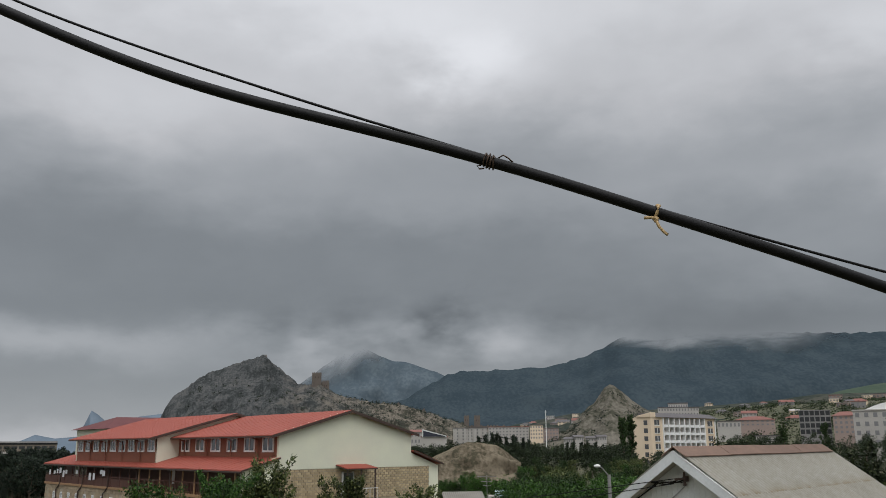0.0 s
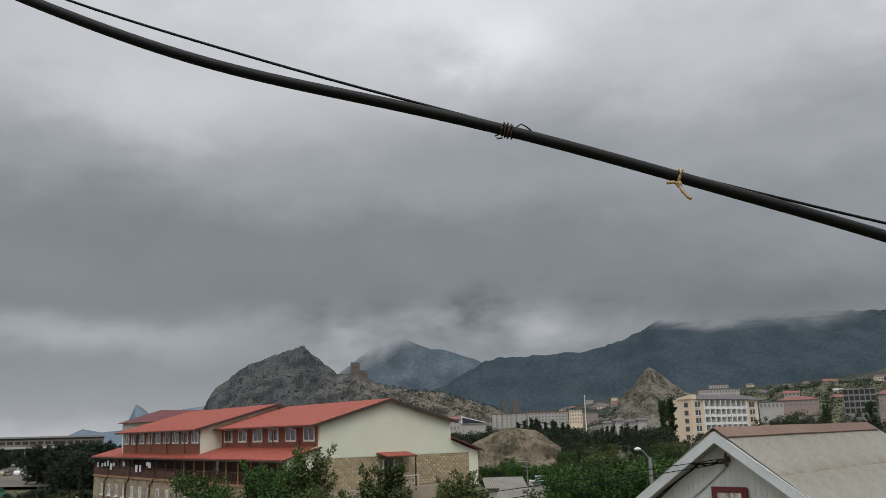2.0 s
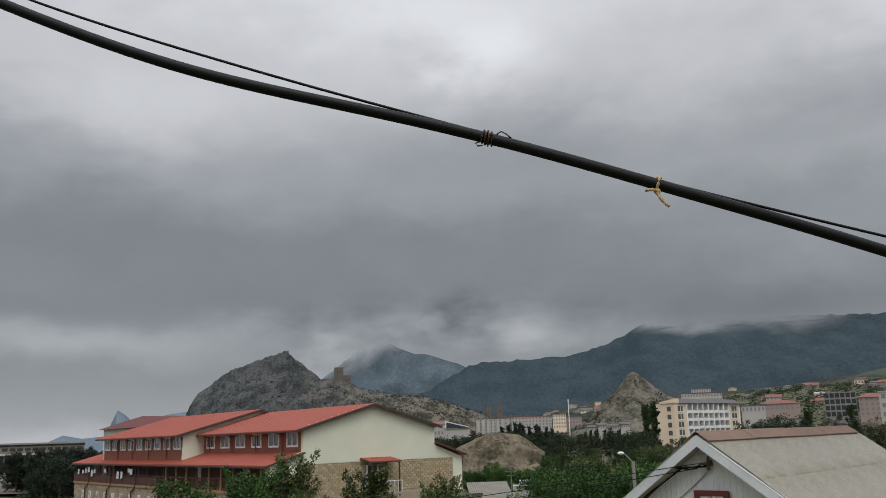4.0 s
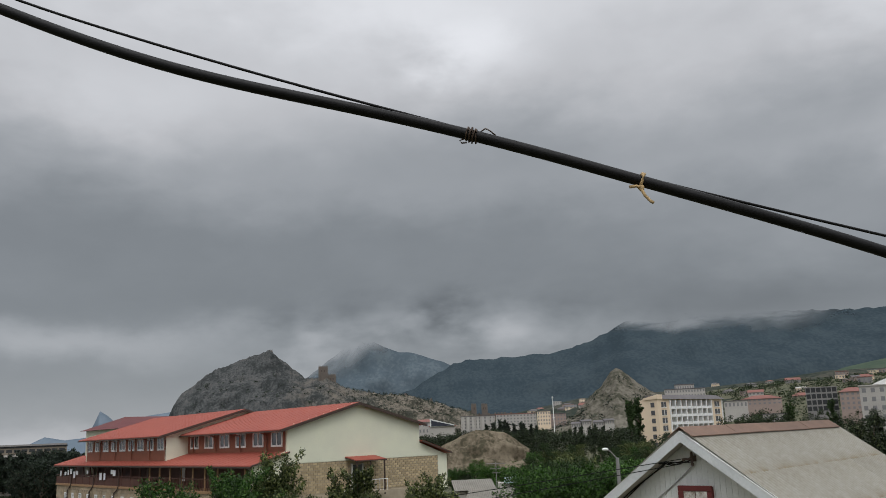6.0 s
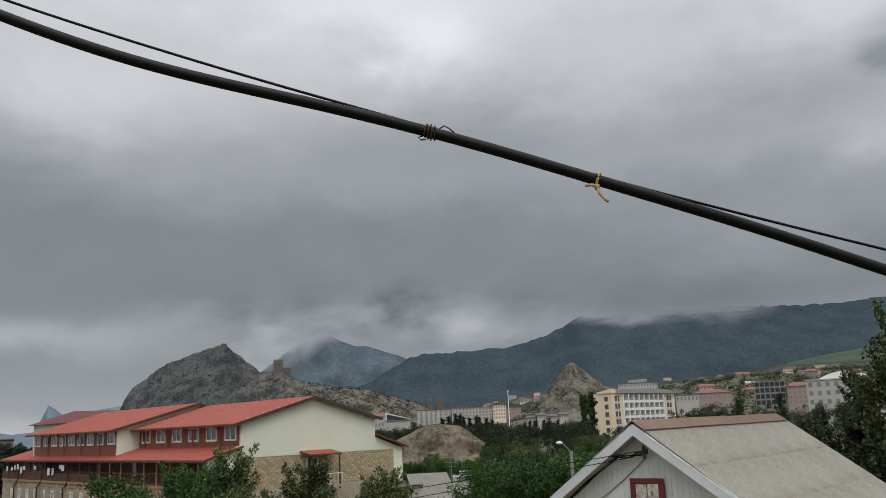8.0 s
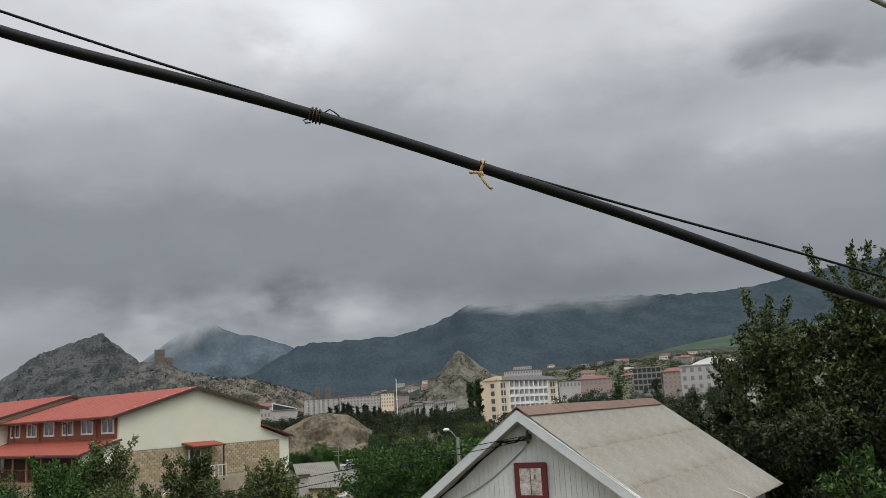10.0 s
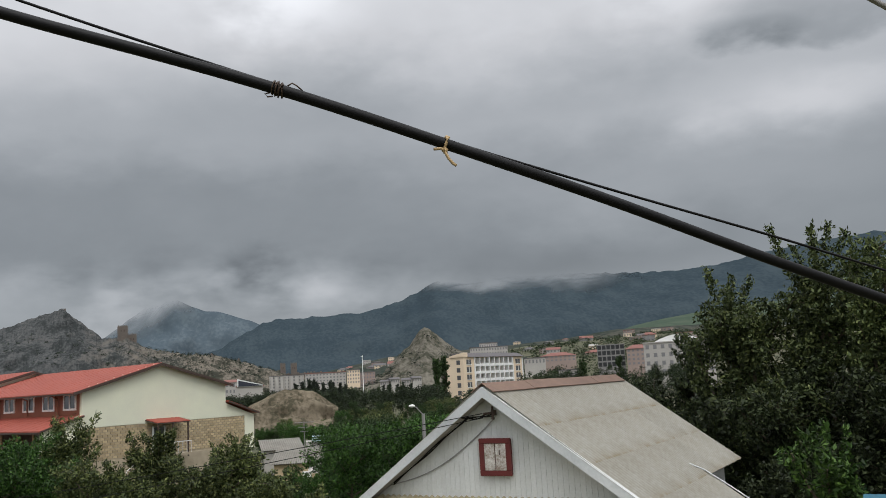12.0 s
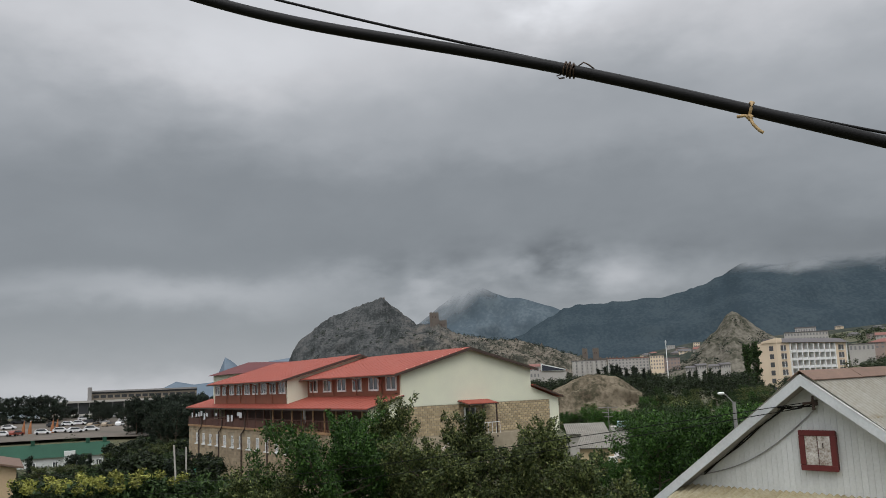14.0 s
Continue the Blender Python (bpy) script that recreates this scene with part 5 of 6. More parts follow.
def town_block(az0, az1, el, d, drop, depth, wall, roof, cols, rows, label, name="apartment_house", style="flat", turn=0.0, glass=None):
    """A building between two azimuths with its roofline at an elevation."""
    p, q = polar(az0, d), polar(az1, d)
    w = (q - p).length
    top = EYE + d * math.tan(radians(el))
    b = thing(name, pose((p.x + q.x) / 2, (p.y + q.y) / 2, top - drop, 0, 0, -(az0 + az1) / 2 + turn), label, "building", "houses of the town")
    hr = min(2.2, w * 0.18) if style != "flat" else 0.0
    gz = ground_z((p.x + q.x) / 2, (p.y + q.y) / 2)
    boxed("wall", (-w / 2, w / 2, 0, depth, max(-9.0, min(-0.5, gz - 1.5 - top + drop)), drop - hr), wall, b)
    bm = bmesh.new()
    if style == "flat":
        box(bm, -w / 2 - 0.3, w / 2 + 0.3, -0.3, depth + 0.3, drop - 0.004, drop + 0.4)
    elif style == "gable":
        prism(bm, [(-0.5, drop - hr - 0.1), (depth / 2, drop), (depth + 0.5, drop - hr - 0.1)], "x", -w / 2 - 0.4, w / 2 + 0.4)
    else:
        c = [bm.verts.new(v) for v in ((-w / 2 - 0.5, -0.5, drop - hr), (w / 2 + 0.5, -0.5, drop - hr), (w / 2 + 0.5, depth + 0.5, drop - hr), (-w / 2 - 0.5, depth + 0.5, drop - hr), (-w / 5, depth / 2, drop), (w / 5, depth / 2, drop))]
        for f in ((0, 1, 5, 4), (1, 2, 5), (2, 3, 4, 5), (3, 0, 4), (3, 2, 1, 0)):
            bm.faces.new([c[i] for i in f])
    part("roof", bm, roof, b)
    if rows:
        sh = (drop - hr) / rows
        sw = w / cols
        me = flat_window(sw * 0.45, sh * 0.5, glass) if glass is None else flat_window(sw * 0.8, sh * 0.72, glass)
        for r in range(rows):
            for k in range(cols):
                piece("window", me, b, -w / 2 + sw * (k + 0.5), 0, (r + 0.28) * sh)
    return b


M_HOTELPANE = mat("shaded hotel glazing", (0.10, 0.10, 0.105), (0.07, 0.07, 0.075), 0.4, 0.5, 4, 0.0)


def build_hotel():
    t = thing("hotel", pose(84, 319, EYE, 0, 0, 42.2), "five-storey yellow hotel with a white balcony grid", "hotel")
    L, D, zt, zb = 46.8, 8.0, 9.2, -9.5
    boxed("wall", (0, L, 1.2, D, zb, zt), M_YEL, t, "warm yellow render")
    boxed("wing", (0, 8.0, 0, 1.2, zb, zt), M_YEL, t)
    boxed("wing", (37.6, L, 0.3, 1.2, zb, zt), M_YEL, t)
    bm = bmesh.new()
    prism(bm, [(-0.8, zt - 0.004), (D + 0.5, zt - 0.004), (D - 1.0, zt + 1.7), (3.0, zt + 1.7)], "x", 3.0, L + 0.6)
    part("roof", bm, M_GREYROOF, t, "grey hipped roof")
    bm = bmesh.new()
    prism(bm, [(-0.3, zt - 0.004), (D * 0.75, zt - 0.004), (D * 0.75, zt + 0.5), (-0.3, zt + 1.7)], "x", -0.4, 2.98)
    part("parapet", bm, M_YEL, t)
    sh = 2.88
    rows = 6
    pitch = (37.6 - 8.0) / 8
    for r in range(rows):
        z0 = zt - 0.5 - (r + 1) * sh
        boxed("balcony_slab", (8.0, 37.6, -0.35, 1.2, z0 - 0.25, z0), M_WHITE, t)
        for k in range(8):
            x = 8.0 + pitch * k
            w = piece("window", flat_window(pitch * 0.66, 2.2, M_HOTELPANE), t, x + pitch * 0.5, 1.18, z0 + 0.1)
            boxed("balcony_front", (x + 0.35, x + pitch - 0.35, -0.3, -0.2, z0, z0 + 0.75), M_WHITE, t)
        for x, w, y in ((4.0, 3.2, 0.0), (42.8, 3.6, 0.3)):
            wn_ = piece("window", flat_window(w, 1.9, M_HOTELPANE), t, x, y, z0 + 0.5)
            boxed("window_frame", (x - 0.12, x + 0.12, y - 0.16, y - 0.06, z0 + 0.5, z0 + 2.4), M_WHITE, t)
            boxed("sill", (x - w / 2 - 0.1, x + w / 2 + 0.1, y - 0.25, y, z0 + 0.3, z0 + 0.5), M_WHITE, t)
        ob = piece("window", flat_window(1.6, 1.7, M_HOTELPANE), t, 0, 6.2 - 4.0, z0 + 0.5, radians(-90))
    for k in range(9):
        x = 8.0 + pitch * k
        boxed("column", (x - 0.3, x + 0.3, -0.4, 1.2, zb, zt - 0.25), M_WHITE, t)
    boxed("corner_column", (L - 0.5, L + 0.15, 0.1, 1.2, zb, zt - 0.2), M_WHITE, t)


build_hotel()
ribbed = town_block(2.04, 4.27, 1.0, 560, 10, 12, M_PALE, M_GREYROOF, 12, 5, "long pale apartment block with ribs of balconies")
town_block(4.35, 6.98, 1.05, 590, 8, 12, M_PALE, M_REDTILE, 12, 4, "long off-white apartment block with red doors")
town_block(7.04, 7.9, 1.15, 570, 9, 12, M_YEL, M_GREYROOF, 5, 4, "cream rendered apartment block")
town_block(7.9, 8.9, 0.95, 575, 9, 12, M_PINK, M_GREYROOF, 5, 4, "faded pink apartment block")
town_block(-0.75, 0.15, 0.95, 420, 7, 10, M_PALE, M_REDTILE, 4, 2, "low building with dark red roof", style="gable")
gl = town_block(-0.05, 1.64, 0.45, 400, 4, 14, M_PALE, M_REDTILE, 0, 0, "modern hall with a slanted dark glass front", "glass_hall")
bm = bmesh.new()
prism(bm, [(-5.6, 4), (5.6, 4), (5.6, 4.6), (-5.6, 7.6)], "y", -0.6, 13)
part("upper_storey", bm, M_WHITEBOARD, gl)
bm = bmesh.new()
prism(bm, [(-5.0, 4.2), (5.2, 4.2), (5.2, 4.35), (-5.0, 6.9)], "y", -0.75, -0.62)
part("glass_front", bm, mat("blue-black glazing", (0.03, 0.035, 0.05), None, 0.15, 1, 5, 0), gl, "dark slanted glazing")
for k, (a0, a1, e) in enumerate(((9.2, 9.8, 0.5), (9.9, 10.5, 0.62), (10.6, 11.3, 0.55), (11.35, 11.95, 0.62))):
    town_block(a0, a1, e - 0.1, 430, 3, 8, M_PALE, M_GREYROOF, 4, 1, "low white house with grey roof below the cone hill", "house", "gable", (k % 2) * 20 - 10)
town_block(15.25, 17.75, 2.15, 560, 8, 12, M_PALE, M_GREYROOF, 14, 3, "white hotel block behind the yellow one")
town_block(15.9, 17.1, 2.42, 566, 4, 10, M_PALE, M_GREYROOF, 8, 1, "set-back top storey of the white block")
town_block(21.02, 22.27, 0.33, 330, 3.2, 9, M_PALE, M_GREYROOF, 4, 1, "long low white flat-roofed shed", "shed")
town_block(18.8, 20.2, 1.25, 520, 4, 10, M_PALE, M_GREYROOF, 6, 1, "low white flat-roofed building", "house")
town_block(19.9, 22.2, 1.55, 560, 6, 12, M_PINK, M_REDTILE, 8, 2, "brick-red building with red roof", "house", "hip")
town_block(20.3, 21.2, 1.9, 600, 6, 10, M_PALE, M_REDTILE, 4, 2, "pale house with red roof", "house", "gable")
# dark panels stand in for the shade inside the open bays
un = town_block(23.59, 25.35, 1.8, 430, 11, 12, M_GREYCON, M_GREYCON, 6, 4, "unfinished grey concrete frame building", "unfinished_building", glass=M_DARKPANE)
town_block(25.46, 26.9, 1.75, 420, 10, 12, M_PINK, M_REDTILE, 5, 4, "pale pink building with red roof", style="hip")
dm = town_block(26.56, 30.9, 1.75, 330, 12, 16, M_PALE, M_PALE, 9, 4, "large cream hotel with arched white roof", "hotel_block")
bm = bmesh.new()
prism(bm, [(-9 + 0.9 * k, 12.2 + 2.6 * math.sin(math.pi * k / 20)) for k in range(21)], "y", 1, 15)
part("arched_roof", bm, M_WHITE, dm, "arched white roof")
for k in range(7):
    boxed("balcony_stack", (-10.2 + 3.1 * k, -8.6 + 3.1 * k, -1.0, 0.0, 0.6, 9.6), M_PALE, ribbed)
ms_ = thing("white_mast", upright(8.1, 480, 0.0), "tall slim white lattice mast among houses", "mast")
bm = bmesh.new()
tube(bm, [(0, 0, -4), (0, 0, 25.5)], [0.32, 0.2], 6)
part("pole", bm, M_WHITE, ms_)
for zz in (14, 24.5):
    boxed("platform", (-0.5, 0.5, -0.5, 0.5, zz, zz + 0.3), M_WHITE, ms_)
rs = random.Random(5)
bpy.context.view_layer.update()
dep = bpy.context.evaluated_depsgraph_get()


def on_hill(az, el):
    """Where the line of sight at an azimuth and elevation meets the ground or the foothill."""
    way = polar(az, 1.0, math.tan(radians(el))).normalized()
    hit, loc, nrm, idx, ob, mx = scene.ray_cast(dep, Vector((0, 0, EYE)) + way * 420, way)
    return loc if hit and ob.name.split(".")[0] in ("ground", "foothill") else None


def hill_house(az, el, width, tall, wall, roof, cols, rows, label, style="flat", turn=0.0):
    loc = on_hill(az, el)
    if loc is None:
        return
    d = math.hypot(loc.x, loc.y)
    town_block(az, az + width / d * 57.3, math.degrees(math.atan2(loc.z + tall - 0.5 - EYE, d)), d, tall, 9, wall, roof, cols, rows, label, "house", style, turn)


hill_house(8.15, 1.45, 9, 5.5, M_PALE, M_PALE, 4, 2, "white flat-roofed building on the slope")
hill_house(8.9, 1.4, 6, 4, M_PALE, M_GREYROOF, 3, 1, "small white house on the slope", "gable", 15)
hill_house(9.8, 1.6, 7, 5, M_YEL, M_GREYROOF, 3, 2, "cream house beside the cone hill")
hill_house(7.0, 1.2, 9, 4, M_PALE, M_REDTILE, 4, 1, "low white house with red roof", "hip")
hill_house(6.0, 1.0, 9, 4, M_PALE, M_PALE, 4, 1, "low white flat-roofed house")
made = 0
while made < 80:
    az = rs.uniform(4.5, 33.5)
    hi_el = 1.1 + 1.3 * smooth01((az - 5) / 18)
    el = rs.uniform(0.9, hi_el) if az < 12 else rs.uniform(1.05, hi_el + 0.15)
    made += 1
    hill_house(az, el, rs.uniform(6, 15), rs.uniform(3.0, 6.0), rs.choice((M_PALE, M_PALE, M_PINK, M_PINK, M_YEL, M_GREYCON)), rs.choice((M_REDTILE, M_GREYROOF, M_GREYROOF, M_PALE)), 3, rs.choice((1, 2)),
               "small rendered house on the scrubby hillside", rs.choice(("gable", "hip", "flat")), rs.uniform(-30, 30))

# ---- sheds in the valley ----
def corr_roof(name, parent, w, dep, z_hi, z_lo, material, label):
    bm = bmesh.new()
    corrugated(bm, w, math.hypot(dep, z_hi - z_lo), 0.22, 0.025, 6, 0.02)
    ob = part(name, bm, material, parent, label)
    ob.matrix_basis = Matrix.Translation((-w / 2, 0, z_lo)) @ pose(0, 0, 0, math.degrees(math.atan2(z_hi - z_lo, dep)), 0, 0)
    return ob


def shed(az, d, el_low, w, dep, rise, wall_h, wall, label, turn=0.0):
    z = EYE + d * math.tan(radians(el_low))
    s = thing("shed", upright(az, d, z) @ pose(0, 0, 0, 0, 0, turn), label, "shed", "sheds in the valley")
    boxed("wall", (-w / 2 + 0.3, w / 2 - 0.3, 0.4, dep, -wall_h, -0.05), wall, s)
    bm = bmesh.new()
    prism(bm, [(0.4, -0.05), (dep, -0.05), (dep, rise - 0.15)], "x", -w / 2 + 0.3, w / 2 - 0.3)
    part("gable", bm, M_DARKTRIM, s)
    corr_roof("roof", s, w, dep, rise, 0.06, M_SHEDROOF, "weathered corrugated roof")
    return s


s1 = shed(3.5, 84, -4.62, 4.6, 3.8, 1.15, 4, M_STONE, "stone shed with corrugated roof and wall cooler", -8)
boxed("cooler_unit", (0.7, 1.5, 0.1, 0.4, -1.3, -0.75), M_WHITE, s1, "white wall cooler box")
bm = bmesh.new()
tube(bm, [(1.1, 0.09, -1.02), (1.1, 0.06, -1.02)], 0.2, 14)
part("fan_grille", bm, M_GREYROOF, s1)
shed(2.8, 92, -3.7, 4.4, 4.2, 0.95, 4, M_PALE, "pale shed with corrugated roof", 6)
s3 = thing("roof_shelter", upright(5.2, 95, EYE + 95 * math.tan(radians(-3.3))), "small flat shelter with pale teal roof", "shelter")
boxed("roof", (-0.9, 0.9, 0, 3, 0.0, 0.5), M_TEAL, s3)
boxed("wall", (-1.6, 0.8, 0.4, 3, -4, 0), M_PALE, s3)
s4 = thing("canopy", upright(5.0, 80, EYE + 80 * math.tan(radians(-5.0))), "small white awning by the shed", "awning")
bm = bmesh.new()
prism(bm, [(0, -0.4), (1.6, 0.25), (1.6, 0.32), (0, -0.32)], "x", -0.9, 0.9)
part("sheet", bm, M_PALE, s4)
an = thing("roof_antenna", upright(4.17, 88, EYE + 88 * math.tan(radians(-3.6))), "metal aerial with cross bars", "antenna")
bm = bmesh.new()
tube(bm, [(0, 0, -3), (0, 0, 2.5)], 0.035, 6)
part("mast", bm, M_GREYCON, an)
for zz, hw in ((2.4, 0.95), (1.9, 0.6), (1.5, 0.4)):
    bm = bmesh.new()
    tube(bm, [(-hw, 0, zz), (hw, 0.1, zz)], 0.03, 6)
    part("cross_bar", bm, M_GREYCON, an)

# street lamp on a concrete post
lp = thing("street_lamp", upright(11.95, 40, ground_z(8.2, 39)), "concrete post street lamp with pale head", "street lamp")
zt = EYE + 40 * math.tan(radians(-1.95)) - ground_z(8.2, 39)
bm = bmesh.new()
tube(bm, [(0, 0, 0), (0, 0, zt)], [0.13, 0.075], 8)
part("post", bm, M_GREYCON, lp)
bm = bmesh.new()
tube(bm, [(0, 0, zt - 0.5), (-0.05, 0, zt), (-0.28, -0.1, zt + 0.28), (-0.42, -0.15, zt + 0.36)], 0.028, 7)
part("arm", bm, M_GREYCON, lp)
bm = bmesh.new()
bmesh.ops.create_uvsphere(bm, u_segments=12, v_segments=8, radius=0.13, matrix=Matrix.Translation((-0.5, -0.18, zt + 0.38)) @ Matrix.Diagonal((1.15, 0.7, 0.55, 1)))
part("head", bm, M_WHITE, lp, "pale lamp head", True)

# service wires from the gable bracket down to the sand-coloured house
for dz, sag in ((0.0, 1.0), (-0.08, 1.3)):
    a_, b_ = Vector((4.33, 15.24, 7.40 + dz)), Vector((-33.0, 52.0, 3.6 + dz * 3))
    pts = []
    for k in range(25):
        f = (k / 24) ** 1.4
        q = a_.lerp(b_, f)
        pts.append((q.x, q.y, q.z - sag * math.sin(math.pi * f)))
    bm = bmesh.new()
    tube(bm, pts, 0.008, 5)
    tagged(part("service_wire", bm, M_RUBBER), "black service wire hung from the gable bracket", "wire")

# ---- sea side: pavilion, car park, green-roofed building ----
def build_sea():
    bm = bmesh.new()
    n = 60
    ring = []
    for r in (440, 900, 1800, 3200, 4900):
        ring.append([bm.verts.new((*polar(-75 + 66 * k / n, r).xy, -28)) for k in range(n + 1)])
    for a, b in zip(ring, ring[1:]):
        for k in range(n):
            bm.faces.new((a[k], a[k + 1], b[k + 1], b[k]))
    tagged(part("water", bm, mat("grey-blue sea", (0.16, 0.20, 0.21), (0.13, 0.17, 0.19), 0.35, 0.01, 0.2, 0.3)), "calm grey-blue sea to the horizon", "sea", kind="structure")


build_sea()
pv = thing("pavilion", upright(-26.4, 350, EYE), "long two-tier concrete pavilion with dark glazing", "pavilion")
boxed("lower_glazing", (-26, 26, 0, 20, -6.5, -2.2), M_DARKPANE, pv, "dark glazed lower floor")
boxed("lower_slab", (-26.5, 26, -1, 20, -2.2, -1.5), M_PALE, pv)
boxed("base_slab", (-26.5, 0, -2, 0, -6.9, -6.3), M_PALE, pv)
boxed("upper_wall", (-13.5, 25, 4, 18, -1.5, 0.9), mat("weathered brown facing", (0.25, 0.215, 0.165), (0.16, 0.135, 0.105), 0.9, 0.2, 3, 0.1), pv)
boxed("upper_glazing", (-13.3, 25.2, 3.8, 4.0, 0.9, 1.5), M_DARKPANE, pv)
boxed("roof_slab", (-14, 25, 3.2, 18, 1.5, 2.1), M_GREYCON, pv)
for k in range(15):
    boxed("pane", (-12.6 + k * 2.5, -10.7 + k * 2.5, 3.9, 4.04, -0.7, 0.35), M_DARKPANE, pv)
for k in range(13):
    boxed("mullion", (-25.8 + k * 4.0, -25.5 + k * 4.0, -0.12, 0.0, -6.3, -2.2), M_GREYCON, pv)
boxed("stair_tower", (-14.6, -13.2, 2.5, 6, -1.5, 3.4), M_GREYCON, pv)
for k in range(6):
    boxed("end_fin", (-27.5, -24.5, -1.2, -0.9, -6.2 + k * 0.75, -5.8 + k * 0.75), M_PALE, pv)

def build_car(name, m, paint, label):
    c = thing(name, m, label, "car", "cars in the car park")
    bm = bmesh.new()
    prism(bm, [(-2.1, 0.35), (2.1, 0.35), (2.15, 0.75), (1.3, 0.9), (0.6, 1.45), (-1.3, 1.5), (-2.1, 0.95)], "y", -0.85, 0.85)
    part("body", bm, paint, c)
    bm = bmesh.new()
    prism(bm, [(-1.75, 0.95), (1.1, 0.95), (0.55, 1.38), (-1.25, 1.42)], "y", -0.87, 0.87)
    part("windows", bm, M_GLASS, c)
    for x in (-1.3, 1.3):
        for y in (-0.8, 0.8):
            bm = bmesh.new()
            tube(bm, [(x, y - 0.1, 0.33), (x, y + 0.1, 0.33)], 0.33, 12)
            part("wheel", bm, M_RUBBER, c)
    return c


paints = [mat("white car paint", (0.75, 0.75, 0.75), None, 0.3, 1, 5, 0), mat("dark car paint", (0.04, 0.045, 0.05), None, 0.3, 1, 5, 0), mat("red car paint", (0.25, 0.06, 0.04), None, 0.3, 1, 5, 0), mat("beige car paint", (0.35, 0.28, 0.2), None, 0.3, 1, 5, 0)]
for k, (az, d, col, rz) in enumerate(((-33.3, 262, 0, 20), (-32.6, 262, 2, 80), (-31.2, 262, 0, 25), (-30.2, 266, 0, 20), (-29.4, 262, 0, 40), (-28.5, 266, 0, 25), (-28.4, 290, 3, 80), (-27.6, 288, 3, 80), (-26.9, 290, 0, 100), (-26.0, 288, 1, 95), (-25.2, 290, 1, 95),
                                       (-28.9, 318, 0, 20), (-28.0, 320, 1, 20), (-27.2, 322, 0, 15), (-26.3, 322, 0, 20), (-25.3, 324, 1, 15), (-24.7, 324, 1, 15), (-31.5, 318, 0, 20), (-32.5, 318, 1, 20), (-29.8, 302, 0, 15), (-29.2, 303, 0, 22), (-28.6, 304, 1, 18), (-27.9, 304, 0, 20), (-30.6, 300, 1, 20), (-26.6, 306, 0, 10), (-33.0, 300, 0, 18))):
    p = polar(az, d)
    build_car("car", pose(p.x, p.y, ground_z(p.x, p.y) + 0.33, 0, 0, rz), paints[col], ("white", "dark", "dull red", "beige")[col] + " car parked on bare ground")
for az in (-32.25, -31.9, -30.7, -30.45):
    p = polar(az, 268)
    u = thing("furled_parasol", pose(p.x, p.y, ground_z(p.x, p.y)), "tall furled orange parasol in the car park", "parasol", "parasols")
    bm = bmesh.new()
    tube(bm, [(0, 0, 0), (0.1, 0, 1.8), (0.35, 0, 3.9)], [0.55, 0.42, 0.10], 9)
    part("cloth", bm, mat("orange cloth", (0.36, 0.15, 0.06), (0.28, 0.11, 0.05), 0.8, 2, 15, 0.1), u)
    bm = bmesh.new()
    tube(bm, [(0.3, 0, 0), (0.36, 0, 4.2)], 0.06, 6)
    part("pole", bm, M_GREYCON, u)
# car park surface
bm = bmesh.new()
rows_ = []
for d in (240, 255, 275, 300, 330):
    rows_.append([bm.verts.new((*polar(-36 + 17 * k / 24, d).xy, ground_z(*polar(-36 + 17 * k / 24, d).xy) + 0.35)) for k in range(25)])
for a, b in zip(rows_, rows_[1:]):
    for k in range(24):
        bm.faces.new((a[k], a[k + 1], b[k + 1], b[k]))
tagged(part("car_park", bm, mat("sandy gravel", (0.150, 0.125, 0.10), (0.075, 0.068, 0.054), 0.95, 0.08, 2, 0.1)), "bare sandy car park ground", "ground", kind="structure")

gb = thing("green_roofed_building", upright(-31.0, 205, EYE), "long white building with green metal roof", "building")
bm = bmesh.new()
prism(bm, [(-0.6, -12.5), (4.5, -9.9), (9.6, -12.5)], "x", -14, 13)
part("roof", bm, M_GREENROOF, gb, "green metal roof")
boxed("wall", (-13.5, 12.5, 0, 9, -17, -12.45), M_WHITEBOARD, gb)
for k in range(6):
    window_unit(gb, 1.1, 1.6, Matrix.Translation((-11 + k * 4.3, -0.05, -15.0)), 1, 0.12)
boxed("dormer", (3.6, 5.8, -0.4, 3, -14.2, -11.4), M_WHITEBOARD, gb)
for x in (-3, 8, 11.5):
    boxed("vent", (x, x + 0.8, 4.1, 4.9, -10.2, -9.0), M_GREENROOF, gb)

th = thing("tan_house", upright(-33.9, 62, EYE), "sand-coloured house with brown verge", "house")
bm = bmesh.new()
prism(bm, [(-3.6, -3.2), (1.5, -4.3), (1.5, -12), (-3.6, -12)], "y", 0, 8)
part("wall", bm, M_TAN, th)
bm = bmesh.new()
prism(bm, [(-3.6, -3.15), (1.9, -4.33), (1.9, -4.22), (-3.6, -3.02)], "y", -0.4, 8.4)
part("roof", bm, M_RUST, th)
for (az, d, e0, lx) in ((-23.7, 70, -3.2, 0.35), (-22.97, 75, -3.35, 0.05)):
    z0 = ground_z(*polar(az, d).xy)
    h0 = EYE + d * math.tan(radians(e0)) - z0
    po = thing("utility_post", upright(az, d, z0), "grey wooden post, slightly leaning", "post")
    bm = bmesh.new()
    tube(bm, [(lx, 0, 0), (0, 0, h0)], [0.09, 0.06], 8)
    part("post", bm, M_PALE, po)
# green netting fence by the hotel
nf = thing("net_fence", pose(-43.5, 107, -1.3, 0, 0, 39), "green debris net strung on posts", "fence")
netm = mat("green net", (0.06, 0.22, 0.15), (0.04, 0.16, 0.11), 0.8, 1, 10, 0.1)
boxed("net", (-7, 9, -0.02, 0.02, -5.5, 0.0), netm, nf)
